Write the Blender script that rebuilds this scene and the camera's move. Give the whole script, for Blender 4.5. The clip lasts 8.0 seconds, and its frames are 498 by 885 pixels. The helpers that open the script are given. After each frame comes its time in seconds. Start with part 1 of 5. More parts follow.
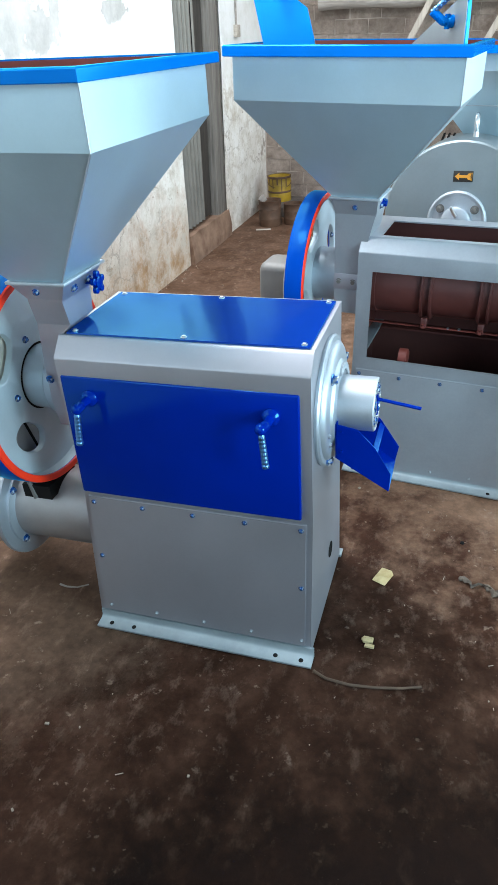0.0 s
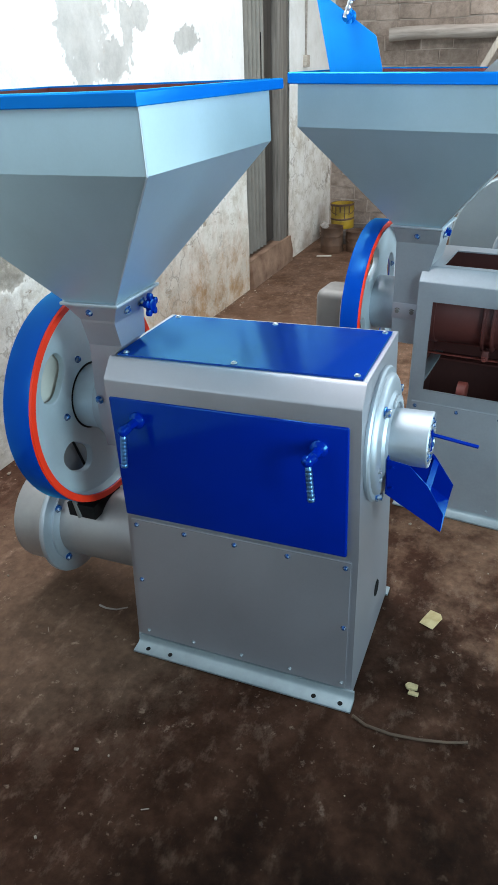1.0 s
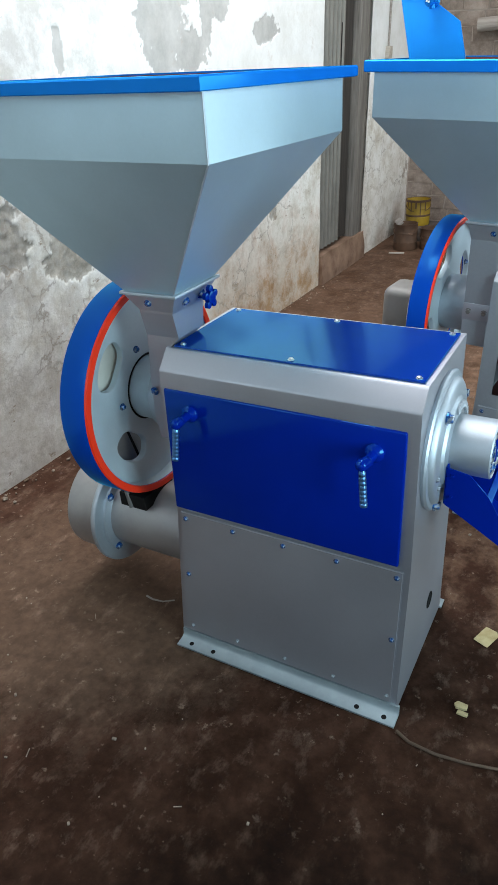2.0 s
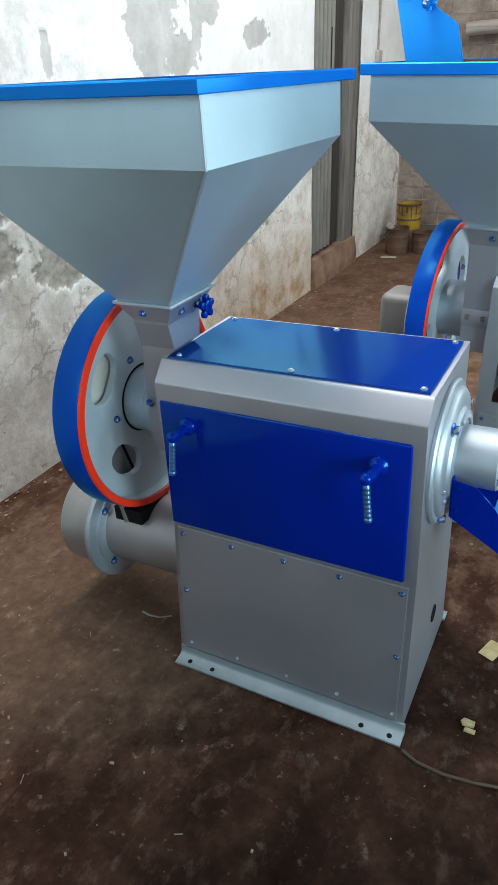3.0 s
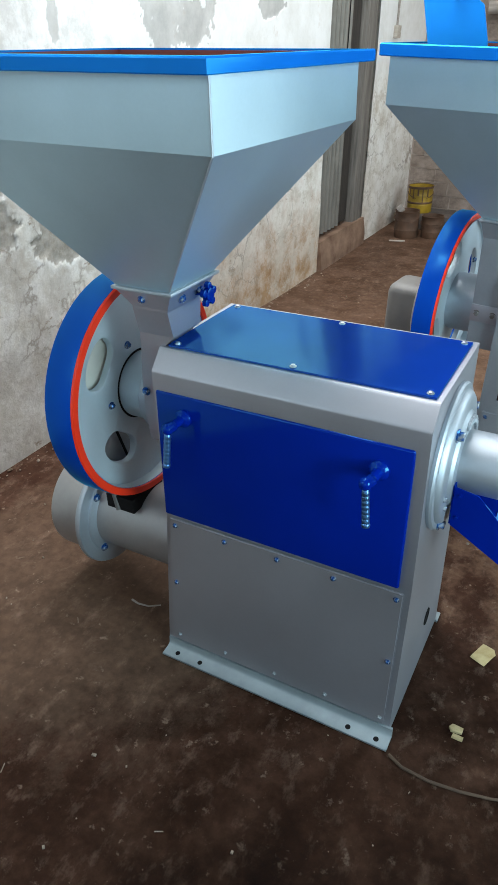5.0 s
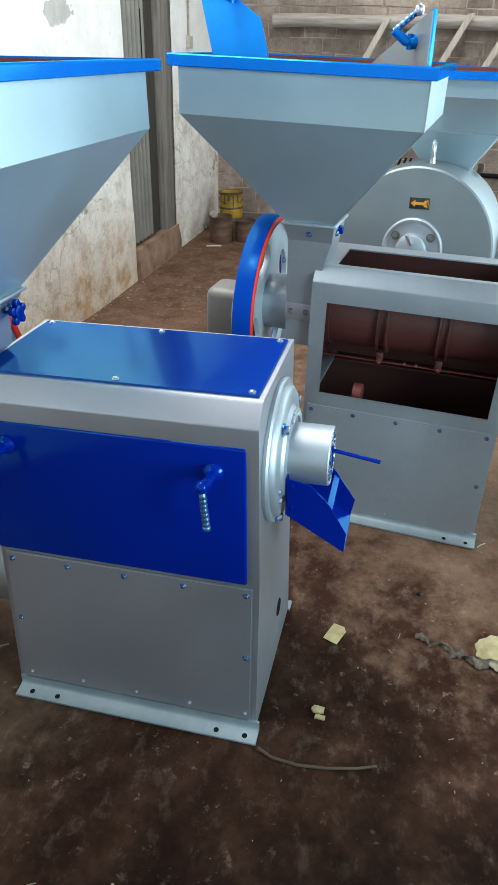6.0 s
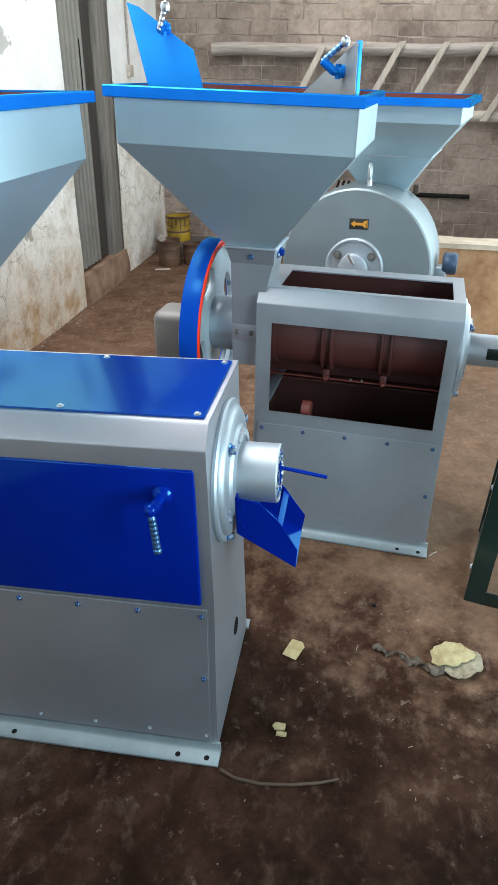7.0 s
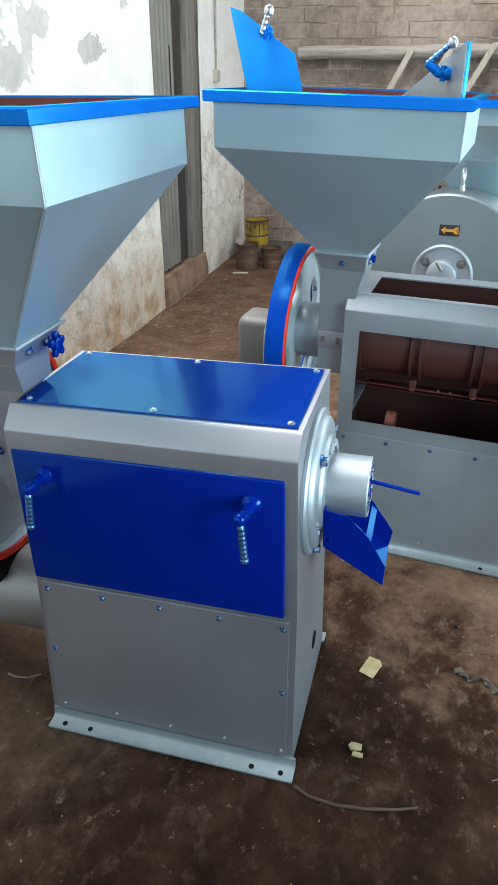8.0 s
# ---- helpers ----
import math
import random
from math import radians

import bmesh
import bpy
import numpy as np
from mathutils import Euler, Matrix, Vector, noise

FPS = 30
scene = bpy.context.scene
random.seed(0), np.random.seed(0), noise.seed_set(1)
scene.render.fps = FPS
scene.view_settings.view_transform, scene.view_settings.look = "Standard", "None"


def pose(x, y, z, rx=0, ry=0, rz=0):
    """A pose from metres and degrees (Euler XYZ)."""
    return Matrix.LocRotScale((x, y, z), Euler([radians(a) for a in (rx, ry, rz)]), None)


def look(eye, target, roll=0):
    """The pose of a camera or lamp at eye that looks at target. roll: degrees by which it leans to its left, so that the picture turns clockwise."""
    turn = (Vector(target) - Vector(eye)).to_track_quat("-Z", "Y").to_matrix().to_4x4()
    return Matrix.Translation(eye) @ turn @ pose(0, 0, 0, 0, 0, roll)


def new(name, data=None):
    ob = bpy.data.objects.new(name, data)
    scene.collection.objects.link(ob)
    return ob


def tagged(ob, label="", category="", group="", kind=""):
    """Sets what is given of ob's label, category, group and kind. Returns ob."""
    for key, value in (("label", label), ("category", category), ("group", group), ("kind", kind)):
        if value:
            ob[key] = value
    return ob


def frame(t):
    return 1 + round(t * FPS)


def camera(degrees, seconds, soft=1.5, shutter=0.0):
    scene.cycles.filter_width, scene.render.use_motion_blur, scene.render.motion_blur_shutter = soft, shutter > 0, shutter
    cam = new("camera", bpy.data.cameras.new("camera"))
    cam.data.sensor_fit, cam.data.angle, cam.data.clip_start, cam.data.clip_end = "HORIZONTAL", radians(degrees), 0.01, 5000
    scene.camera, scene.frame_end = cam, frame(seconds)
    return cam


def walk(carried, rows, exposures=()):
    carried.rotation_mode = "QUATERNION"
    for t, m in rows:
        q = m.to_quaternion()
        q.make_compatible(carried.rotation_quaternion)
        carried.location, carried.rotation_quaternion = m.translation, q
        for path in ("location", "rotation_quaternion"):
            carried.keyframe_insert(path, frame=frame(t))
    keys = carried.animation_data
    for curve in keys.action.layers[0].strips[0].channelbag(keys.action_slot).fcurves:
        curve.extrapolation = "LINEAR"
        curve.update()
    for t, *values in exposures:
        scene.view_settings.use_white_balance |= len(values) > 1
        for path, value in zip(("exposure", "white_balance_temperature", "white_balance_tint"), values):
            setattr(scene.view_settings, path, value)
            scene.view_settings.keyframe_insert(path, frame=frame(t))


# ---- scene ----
cam = camera(41.1, 8.0, soft=1.6)
PATH = [
    (0, (0.331, -1.312, 1.518), (-0.232, 0.304, 0.482), -4.1),
    (0.5, (0.333, -1.283, 1.514), (-0.302, 0.344, 0.539), -3.5),
    (1, (0.329, -1.263, 1.508), (-0.391, 0.333, 0.542), -3.9),
    (1.5, (0.34, -1.245, 1.501), (-0.453, 0.332, 0.56), -3.2),
    (2, (0.332, -1.217, 1.493), (-0.555, 0.292, 0.525), -3.9),
    (2.2, (0.339, -1.207, 1.490), (-0.586, 0.291, 0.541), -3.6),
    (3.3, (0.257, -1.178, 1.491), (-0.596, 0.355, 0.529), -4.2),
    (3.5, (0.241, -1.18, 1.492), (-0.633, 0.335, 0.522), -4.3),
    (4, (0.26, -1.151, 1.496), (-0.637, 0.325, 0.488), -2.8),
    (4.2, (0.271, -1.147, 1.498), (-0.636, 0.318, 0.482), -2.3),
    (5.3, (0.26, -1.114, 1.513), (-0.494, 0.431, 0.49), -0.6),
    (5.5, (0.26, -1.111, 1.517), (-0.391, 0.489, 0.51), -0.0),
    (6, (0.288, -1.107, 1.506), (-0.132, 0.566, 0.494), -0.7),
    (6.5, (0.317, -1.117, 1.512), (-0.004, 0.596, 0.53), -0.9),
    (7, (0.318, -1.118, 1.516), (0.012, 0.608, 0.554), -1.2),
    (7.5, (0.295, -1.109, 1.522), (-0.074, 0.616, 0.58), -1.8),
    (8, (0.253, -1.099, 1.516), (-0.241, 0.591, 0.567), -1.8),
]
EXPOSURES = [(0.0, 0.60, 6460, 12), (0.5, 0.44, 6510, 12), (1.0, 0.27, 6590, 12), (2.0, 0.09, 6700, 13), (3.5, 0.07, 6800, 13), (4.0, 0.07, 6820, 13),
             (5.5, 0.16, 6720, 12), (6.0, 0.21, 6780, 12), (6.5, 0.27, 6860, 13), (7.0, 0.29, 6830, 13), (7.5, 0.28, 6820, 13), (8.0, 0.26, 6780, 12)]
walk(cam, [(t, look(eye, target, roll)) for t, eye, target, roll in PATH], EXPOSURES)

# ---------------------------------------------------------------- world and light
world = bpy.data.worlds.new("sky")
scene.world = world
world.use_nodes = True
wn = world.node_tree.nodes
sky = wn.new("ShaderNodeTexSky")
sky.sky_type = 'NISHITA'
sky.sun_disc = False
sky.sun_elevation = radians(48)
sky.sun_rotation = radians(120)
world.node_tree.links.new(sky.outputs[0], wn["Background"].inputs[0])
wn["Background"].inputs[1].default_value = 0.12

sun_data = bpy.data.lights.new("sun", 'SUN')
sun_data.energy = 1.0
sun_data.angle = radians(12)
sun_data.color = (1.0, 0.95, 0.88)
sun = new("sun", sun_data)
sun.matrix_world = look((8, -6, 12), (0, 0, 0))


def opening_light(name, eye, target, sx, sy, power, color):
    """A lamp for daylight from an opening of the hall that is out of view."""
    d = bpy.data.lights.new(name, 'AREA')
    d.shape = 'RECTANGLE'
    d.size, d.size_y = sx, sy
    d.energy = power
    d.color = color
    ob = new(name, d)
    ob.matrix_world = look(eye, target)
    return ob


opening_light("gate_daylight", (2.06, 2.75, 1.22), (0, 2.4, 0.7), 2.4, 2.3, 62, (0.66, 0.90, 1.0))
opening_light("east_window_daylight", (2.10, -0.78, 1.22), (-0.3, 0.1, 0.95), 0.95, 1.15, 58, (0.56, 0.87, 1.0))
# window lamp added to give bands and rims something bright to reflect
opening_light("side_window_fill", (-1.70, -2.45, 2.25), (0, -1.9, 1.50), 1.7, 1.3, 17, (0.72, 0.92, 1.0))
opening_light("rear_daylight", (0.9, -4.93, 2.2), (-0.2, 0, 1.2), 2.2, 2.3, 9, (0.60, 0.88, 1.0))
opening_light("roof_daylight", (-0.9, 1.15, 3.66), (-0.9, 1.15, 0), 1.0, 3.6, 160, (0.88, 0.96, 1.0))
# unseen skylight, added to brighten the back wall
opening_light("back_wall_fill", (1.0, 4.95, 3.66), (1.0, 4.95, 0), 1.6, 0.8, 46, (0.92, 0.97, 1.0))


# ---------------------------------------------------------------- materials
def material(name):
    m = bpy.data.materials.new(name)
    m.use_nodes = True
    return m, m.node_tree.nodes, m.node_tree.links, m.node_tree.nodes["Principled BSDF"]


def noise_node(n, l, scale, detail=6, rough=0.6, coord="Object", stretch=(1, 1, 1)):
    tc = n.new("ShaderNodeTexCoord")
    mp = n.new("ShaderNodeMapping")
    mp.inputs["Scale"].default_value = stretch
    tx = n.new("ShaderNodeTexNoise")
    tx.inputs["Scale"].default_value = scale
    tx.inputs["Detail"].default_value = detail
    tx.inputs["Roughness"].default_value = rough
    l.new(tc.outputs[coord], mp.inputs[0])
    l.new(mp.outputs[0], tx.inputs[0])
    return tx


def ramp(n, l, src, stops):
    r = n.new("ShaderNodeValToRGB")
    e = r.color_ramp.elements
    while len(e) < len(stops):
        e.new(0.5)
    for el, (p, c) in zip(e, stops):
        el.position = p
        el.color = (*c, 1) if len(c) == 3 else c
    l.new(src, r.inputs[0])
    return r


def mix(n, l, fac, a, b, blend='MIX'):
    m = n.new("ShaderNodeMix")
    m.data_type = 'RGBA'
    m.blend_type = blend
    for sock, v in ((m.inputs[0], fac), (m.inputs[6], a), (m.inputs[7], b)):
        if isinstance(v, (int, float)):
            sock.default_value = v
        elif isinstance(v, tuple):
            sock.default_value = (*v, 1)
        else:
            l.new(v, sock)
    return m.outputs[2]


def bump(n, l, bsdf, height, strength, dist=0.002):
    b = n.new("ShaderNodeBump")
    b.inputs["Strength"].default_value = strength
    b.inputs["Distance"].default_value = dist
    l.new(height, b.inputs["Height"])
    l.new(b.outputs[0], bsdf.inputs["Normal"])
    return b


def paint(name, color, rough, metallic=0.0, coat=0.0, wear=0.12, grain=60, peel=0.05, spec=0.5, sheen=(1, 1, 1)):
    """Brushed or sprayed paint on sheet steel: faint patches, dust and orange peel."""
    m, n, l, p = material(name)
    big = noise_node(n, l, 3.5, 4)
    fine = noise_node(n, l, grain, 5, 0.7)
    dark = tuple(c * (1 - wear) for c in color)
    lite = tuple(min(1, c * (1 + wear)) for c in color)
    r = ramp(n, l, big.outputs[0], [(0.32, dark), (0.68, lite)])
    col = mix(n, l, 0.25, r.outputs[0], ramp(n, l, fine.outputs[0], [(0.3, dark), (0.7, lite)]).outputs[0])
    l.new(col, p.inputs["Base Color"])
    rr = n.new("ShaderNodeMapRange")
    rr.inputs[3].default_value, rr.inputs[4].default_value = rough * 0.82, rough * 1.2
    l.new(big.outputs[0], rr.inputs[0])
    l.new(rr.outputs[0], p.inputs["Roughness"])
    p.inputs["Metallic"].default_value = metallic
    p.inputs["Coat Weight"].default_value = coat
    p.inputs["Coat Roughness"].default_value = 0.08
    p.inputs["Specular IOR Level"].default_value = spec
    p.inputs["Specular Tint"].default_value = (*sheen, 1)
    bump(n, l, p, fine.outputs[0], peel, 0.001)
    return m


SILVER = paint("silver_paint", (0.445, 0.450, 0.490), 0.48, metallic=0.88, wear=0.07, grain=140, peel=0.06)
WORN = paint("worn_silver_paint", (0.355, 0.385, 0.42), 0.47, metallic=0.72, wear=0.12, grain=110, peel=0.08)
DRUM = paint("olive_grey_silver_paint", (0.255, 0.300, 0.320), 0.46, metallic=0.62, wear=0.10, grain=80, peel=0.1)
PIPE = paint("warm_grey_silver_paint", (0.37, 0.355, 0.35), 0.48, metallic=0.68, wear=0.14, grain=60, peel=0.12)
# Foot flanges: the body's silver darkened, since they face up into the light.
FOOT = paint("dimmed_foot_silver_paint", (0.32, 0.37, 0.39), 0.5, metallic=0.65, wear=0.2, grain=45, peel=0.1)
# Hoppers: same silver paint, the cyan window light tinted into it.
HOPPER = paint("cyan_lit_silver_paint", (0.415, 0.545, 0.615), 0.40, metallic=0.66, wear=0.07, grain=140, peel=0.06)
# Wheel web and hub: lighter silver in place of light that misses them.
WEB = paint("lit_web_silver_paint", (0.52, 0.60, 0.65), 0.45, metallic=0.35, wear=0.08, grain=120, peel=0.06)
CAST = paint("silver_cast_iron", (0.445, 0.485, 0.53), 0.50, metallic=0.76, wear=0.12, grain=90, peel=0.25)


def enamel(name, color, gloss, rough, ior=1.5):
    """Thick brush enamel: a deep body colour under a coloured gloss."""
    m, n, l, p = material(name)
    big = noise_node(n, l, 3.0, 3)
    fine = noise_node(n, l, 55, 4, 0.6)
    r = ramp(n, l, big.outputs[0], [(0.3, tuple(v * 0.9 for v in color)), (0.7, tuple(min(1, v * 1.08) for v in color))])
    n.remove(p)
    body = n.new("ShaderNodeBsdfDiffuse")
    l.new(r.outputs[0], body.inputs["Color"])
    top = n.new("ShaderNodeBsdfAnisotropic")
    top.inputs["Color"].default_value = (*gloss, 1)
    top.inputs["Roughness"].default_value = rough
    fr = n.new("ShaderNodeFresnel")
    fr.inputs["IOR"].default_value = ior
    b = n.new("ShaderNodeBump")
    b.inputs["Strength"].default_value = 0.03
    b.inputs["Distance"].default_value = 0.001
    l.new(fine.outputs[0], b.inputs["Height"])
    l.new(b.outputs[0], top.inputs["Normal"])
    ms = n.new("ShaderNodeMixShader")
    l.new(fr.outputs[0], ms.inputs[0])
    l.new(body.outputs[0], ms.inputs[1])
    l.new(top.outputs[0], ms.inputs[2])
    out = [x for x in n if x.bl_idname == "ShaderNodeOutputMaterial"][0]
    l.new(ms.outputs[0], out.inputs["Surface"])
    return m


# One blue enamel; lid, wheel, rim and cover tones are copies brightened as lit.
BLUE = enamel("blue_enamel", (0.0, 0.014, 0.245), (0.17, 0.68, 1.0), 0.13, 1.55)
LID_BLUE_LIT = enamel("lid_blue_enamel_lit", (0.0, 0.020, 0.27), (0.20, 0.70, 1.0), 0.11, 2.2)
WHEEL_BLUE_LIT = enamel("wheel_blue_enamel_lit", (0.0, 0.050, 0.40), (0.12, 0.66, 1.0), 0.28, 1.5)
MID_BLUE_LIT = enamel("mid_blue_enamel_lit", (0.0, 0.145, 0.62), (0.07, 0.66, 1.0), 0.15, 1.8)
BRIGHT_BLUE_LIT = enamel("light_blue_enamel_lit", (0.0, 0.27, 0.90), (0.15, 0.75, 1.0), 0.22, 1.8)
ORANGE = paint("orange_red_paint", (0.95, 0.038, 0.008), 0.4, wear=0.1)
# darker copy of the red oxide: the cabinet's inner shade is in the colour
SHADED_OXIDE = paint("shaded_red_oxide_primer", (0.090, 0.022, 0.018), 0.5, wear=0.25, grain=45, peel=0.15)
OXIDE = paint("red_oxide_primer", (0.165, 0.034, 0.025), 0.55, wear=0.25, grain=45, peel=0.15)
ZINC = paint("zinc_plate", (0.62, 0.64, 0.66), 0.28, metallic=0.95, wear=0.1)


def daubed(name):
    """Zinc-plated steel with smears of blue brush paint."""
    m, n, l, p = material(name)
    d = noise_node(n, l, 85, 2, 0.5)
    r = ramp(n, l, d.outputs[0], [(0.38, (0.50, 0.54, 0.57)), (0.52, (0.012, 0.13, 0.42))])
    l.new(r.outputs[0], p.inputs["Base Color"])
    p.inputs["Metallic"].default_value = 0.7
    p.inputs["Roughness"].default_value = 0.26
    return m


BLUED = daubed("blue_daubed_zinc")
CHROME_BLUE = paint("blue_smeared_chrome", (0.085, 0.22, 0.46), 0.27, metallic=0.88, wear=0.5, grain=30)
MUTED = paint("muted_silver_paint", (0.33, 0.36, 0.38), 0.55, metallic=0.45, wear=0.15, grain=40, peel=0.1)
SLATE = paint("blue_grey_paint", (0.045, 0.075, 0.13), 0.45, metallic=0.3, wear=0.2)
DULL = paint("dull_grey_cast", (0.16, 0.15, 0.14), 0.55, metallic=0.3, wear=0.15, grain=50, peel=0.2)
# near-black red: the deep shade of the pit is in this colour
PIT_SHADE = paint("pit_shade_red", (0.075, 0.022, 0.018), 0.6, metallic=0.2, wear=0.3)
# Also colours holes and slots that are not cut: black for their shade.
DARK = paint("dark_void", (0.012, 0.011, 0.011), 0.8, wear=0.3, spec=0.08)
GREEN = paint("dark_green_enamel", (0.003, 0.016, 0.013), 0.35, coat=0.3, wear=0.2)
BLACK = paint("black_label", (0.02, 0.018, 0.016), 0.5)
AMBER = paint("amber_print", (0.62, 0.27, 0.03), 0.5)
YELLOW = paint("yellow_bucket_paint", (0.26, 0.165, 0.010), 0.55, wear=0.75, grain=9)
RUSTCAN = paint("rusty_tin", (0.090, 0.048, 0.028), 0.65, metallic=0.1, wear=0.6, grain=14, peel=0.3)
BELT = paint("cream_belt", (0.55, 0.53, 0.47), 0.7, wear=0.1)


def wood(name, a, b, along="x"):
    m, n, l, p = material(name)
    g = noise_node(n, l, 18, 6, 0.65, stretch=(0.15, 2.5, 2.5) if along == "x" else (2.5, 2.5, 0.15))
    r = ramp(n, l, g.outputs[0], [(0.3, a), (0.7, b)])
    l.new(r.outputs[0], p.inputs["Base Color"])
    p.inputs["Roughness"].default_value = 0.8
    bump(n, l, p, g.outputs[0], 0.4, 0.004)
    return m


POLE = wood("weathered_pole", (0.20, 0.17, 0.15), (0.42, 0.38, 0.34))
BATTEN = wood("pale_batten", (0.35, 0.305, 0.255), (0.54, 0.485, 0.42))
PLANK = wood("dark_old_plank", (0.020, 0.017, 0.015), (0.058, 0.048, 0.040), "z")
RUNG = wood("pale_rung", (0.35, 0.305, 0.255), (0.54, 0.485, 0.42), "z")
POST = wood("old_door_post", (0.095, 0.084, 0.074), (0.24, 0.218, 0.192), "z")
TWIG = wood("dry_twig", (0.038, 0.021, 0.012), (0.115, 0.070, 0.043))


def floor_material():
    m, n, l, p = material("stained_earthen_concrete")
    big = noise_node(n, l, 1.3, 6, 0.6)
    mid = noise_node(n, l, 6.0, 8, 0.68)
    fine = noise_node(n, l, 42, 6, 0.7)
    speck = noise_node(n, l, 95, 3, 0.6)
    base = ramp(n, l, big.outputs[0], [(0.31, (0.039, 0.0166, 0.0103)), (0.50, (0.054, 0.0236, 0.0148)), (0.71, (0.086, 0.0400, 0.0262))])
    dust = ramp(n, l, mid.outputs[0], [(0.44, (0, 0, 0)), (0.90, (0.85, 0.85, 0.85))])
    c = mix(n, l, dust.outputs[0], base.outputs[0], (0.150, 0.082, 0.056))
    tc = n.new("ShaderNodeTexCoord")
    # pale dust beyond the mills, lightened further for the gate light on it
    dm = n.new("ShaderNodeMapping")
    dm.inputs["Location"].default_value = (-1.15, -1.75, 0)
    l.new(tc.outputs["Object"], dm.inputs[0])
    dl = n.new("ShaderNodeVectorMath")
    dl.operation = 'LENGTH'
    l.new(dm.outputs[0], dl.inputs[0])
    da = n.new("ShaderNodeMath")
    da.operation = 'MULTIPLY_ADD'
    da.inputs[1].default_value = -2.2
    l.new(mid.outputs[0], da.inputs[0])
    l.new(dl.outputs["Value"], da.inputs[2])
    lit_dust = ramp(n, l, da.outputs[0], [(0.0, (0.62, 0.62, 0.62)), (0.6, (0, 0, 0))])
    c = mix(n, l, lit_dust.outputs[0], c, (0.30, 0.180, 0.118))
    # greyer, paler floor towards the back of the hall
    fy = n.new("ShaderNodeSeparateXYZ")
    l.new(tc.outputs["Object"], fy.inputs[0])
    far = n.new("ShaderNodeMapRange")
    far.inputs[1].default_value, far.inputs[2].default_value = 0.9, 2.3
    far.inputs[4].default_value = 0.55
    l.new(fy.outputs[1], far.inputs[0])
    c = mix(n, l, far.outputs[0], c, ramp(n, l, mid.outputs[0], [(0.35, (0.135, 0.078, 0.048)), (0.65, (0.235, 0.150, 0.105))]).outputs[0])
    scuffed = noise_node(n, l, 8, 9, 0.78, stretch=(1, 0.8, 1))
    # grey dust swept up beside the wheel
    gm = n.new("ShaderNodeMapping")
    gm.inputs["Location"].default_value = (1.02, -0.10, 0)
    l.new(tc.outputs["Object"], gm.inputs[0])
    gl = n.new("ShaderNodeVectorMath")
    gl.operation = 'LENGTH'
    l.new(gm.outputs[0], gl.inputs[0])
    ga = n.new("ShaderNodeMath")
    ga.operation = 'MULTIPLY_ADD'
    ga.inputs[1].default_value = -1.0
    l.new(scuffed.outputs[0], ga.inputs[0])
    l.new(gl.outputs["Value"], ga.inputs[2])
    swept = ramp(n, l, ga.outputs[0], [(0.0, (0.5, 0.5, 0.5)), (0.22, (0, 0, 0))])
    c = mix(n, l, swept.outputs[0], c, (0.180, 0.118, 0.082))
    # pale scuffs and trodden husk
    scuff = noise_node(n, l, 19, 7, 0.72, stretch=(1, 0.6, 1))
    sr = ramp(n, l, scuff.outputs[0], [(0.54, (0, 0, 0)), (0.70, (0.55, 0.55, 0.55))])
    c = mix(n, l, sr.outputs[0], c, (0.255, 0.168, 0.125))
    # trodden blotches a hand wide
    blot = noise_node(n, l, 13, 6, 0.7)
    c = mix(n, l, 1.0, c, ramp(n, l, blot.outputs[0], [(0.36, (0.80, 0.79, 0.78)), (0.62, (1.07, 1.06, 1.05))]).outputs[0], 'MULTIPLY')
    fleck = noise_node(n, l, 33, 5, 0.65)
    c = mix(n, l, ramp(n, l, fleck.outputs[0], [(0.63, (0, 0, 0)), (0.70, (0.65, 0.65, 0.65))]).outputs[0], c, (0.30, 0.215, 0.165))
    # shade of the near floor, painted as a broad dark patch with a ragged edge
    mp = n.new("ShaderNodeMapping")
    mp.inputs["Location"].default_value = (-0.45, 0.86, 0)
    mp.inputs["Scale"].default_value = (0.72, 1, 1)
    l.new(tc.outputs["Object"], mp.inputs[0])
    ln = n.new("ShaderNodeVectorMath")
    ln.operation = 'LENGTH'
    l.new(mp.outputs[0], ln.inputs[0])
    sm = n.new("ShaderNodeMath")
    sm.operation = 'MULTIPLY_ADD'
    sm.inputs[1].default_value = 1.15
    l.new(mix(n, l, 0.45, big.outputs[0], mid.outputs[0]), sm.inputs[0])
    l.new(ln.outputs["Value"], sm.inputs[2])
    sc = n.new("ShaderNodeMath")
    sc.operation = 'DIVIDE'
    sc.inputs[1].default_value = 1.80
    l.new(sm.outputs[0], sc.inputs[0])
    near_shade = ramp(n, l, sc.outputs[0], [(0.0, (1, 1, 1)), (0.62, (1, 1, 1)), (1.0, (0, 0, 0))])
    c = mix(n, l, near_shade.outputs[0], c, mix(n, l, 1.0, c, (0.112, 0.092, 0.078), 'MULTIPLY'))
    f2 = ramp(n, l, fine.outputs[0], [(0.33, (0.76, 0.745, 0.73)), (0.67, (1.02, 1.0, 0.98))])
    c = mix(n, l, 1.0, c, f2.outputs[0], 'MULTIPLY')
    sp = ramp(n, l, speck.outputs[0], [(0.71, (0, 0, 0)), (0.80, (0.55, 0.55, 0.55))])
    c = mix(n, l, sp.outputs[0], c, (0.20, 0.14, 0.10))
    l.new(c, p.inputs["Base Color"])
    rr = ramp(n, l, mid.outputs[0], [(0.3, (0.52,) * 3), (0.7, (0.72,) * 3)])
    l.new(rr.outputs[0], p.inputs["Roughness"])
    p.inputs["Specular IOR Level"].default_value = 0.05
    h = mix(n, l, 0.5, mid.outputs[0], fine.outputs[0])
    bump(n, l, p, h, 0.5, 0.008)
    return m


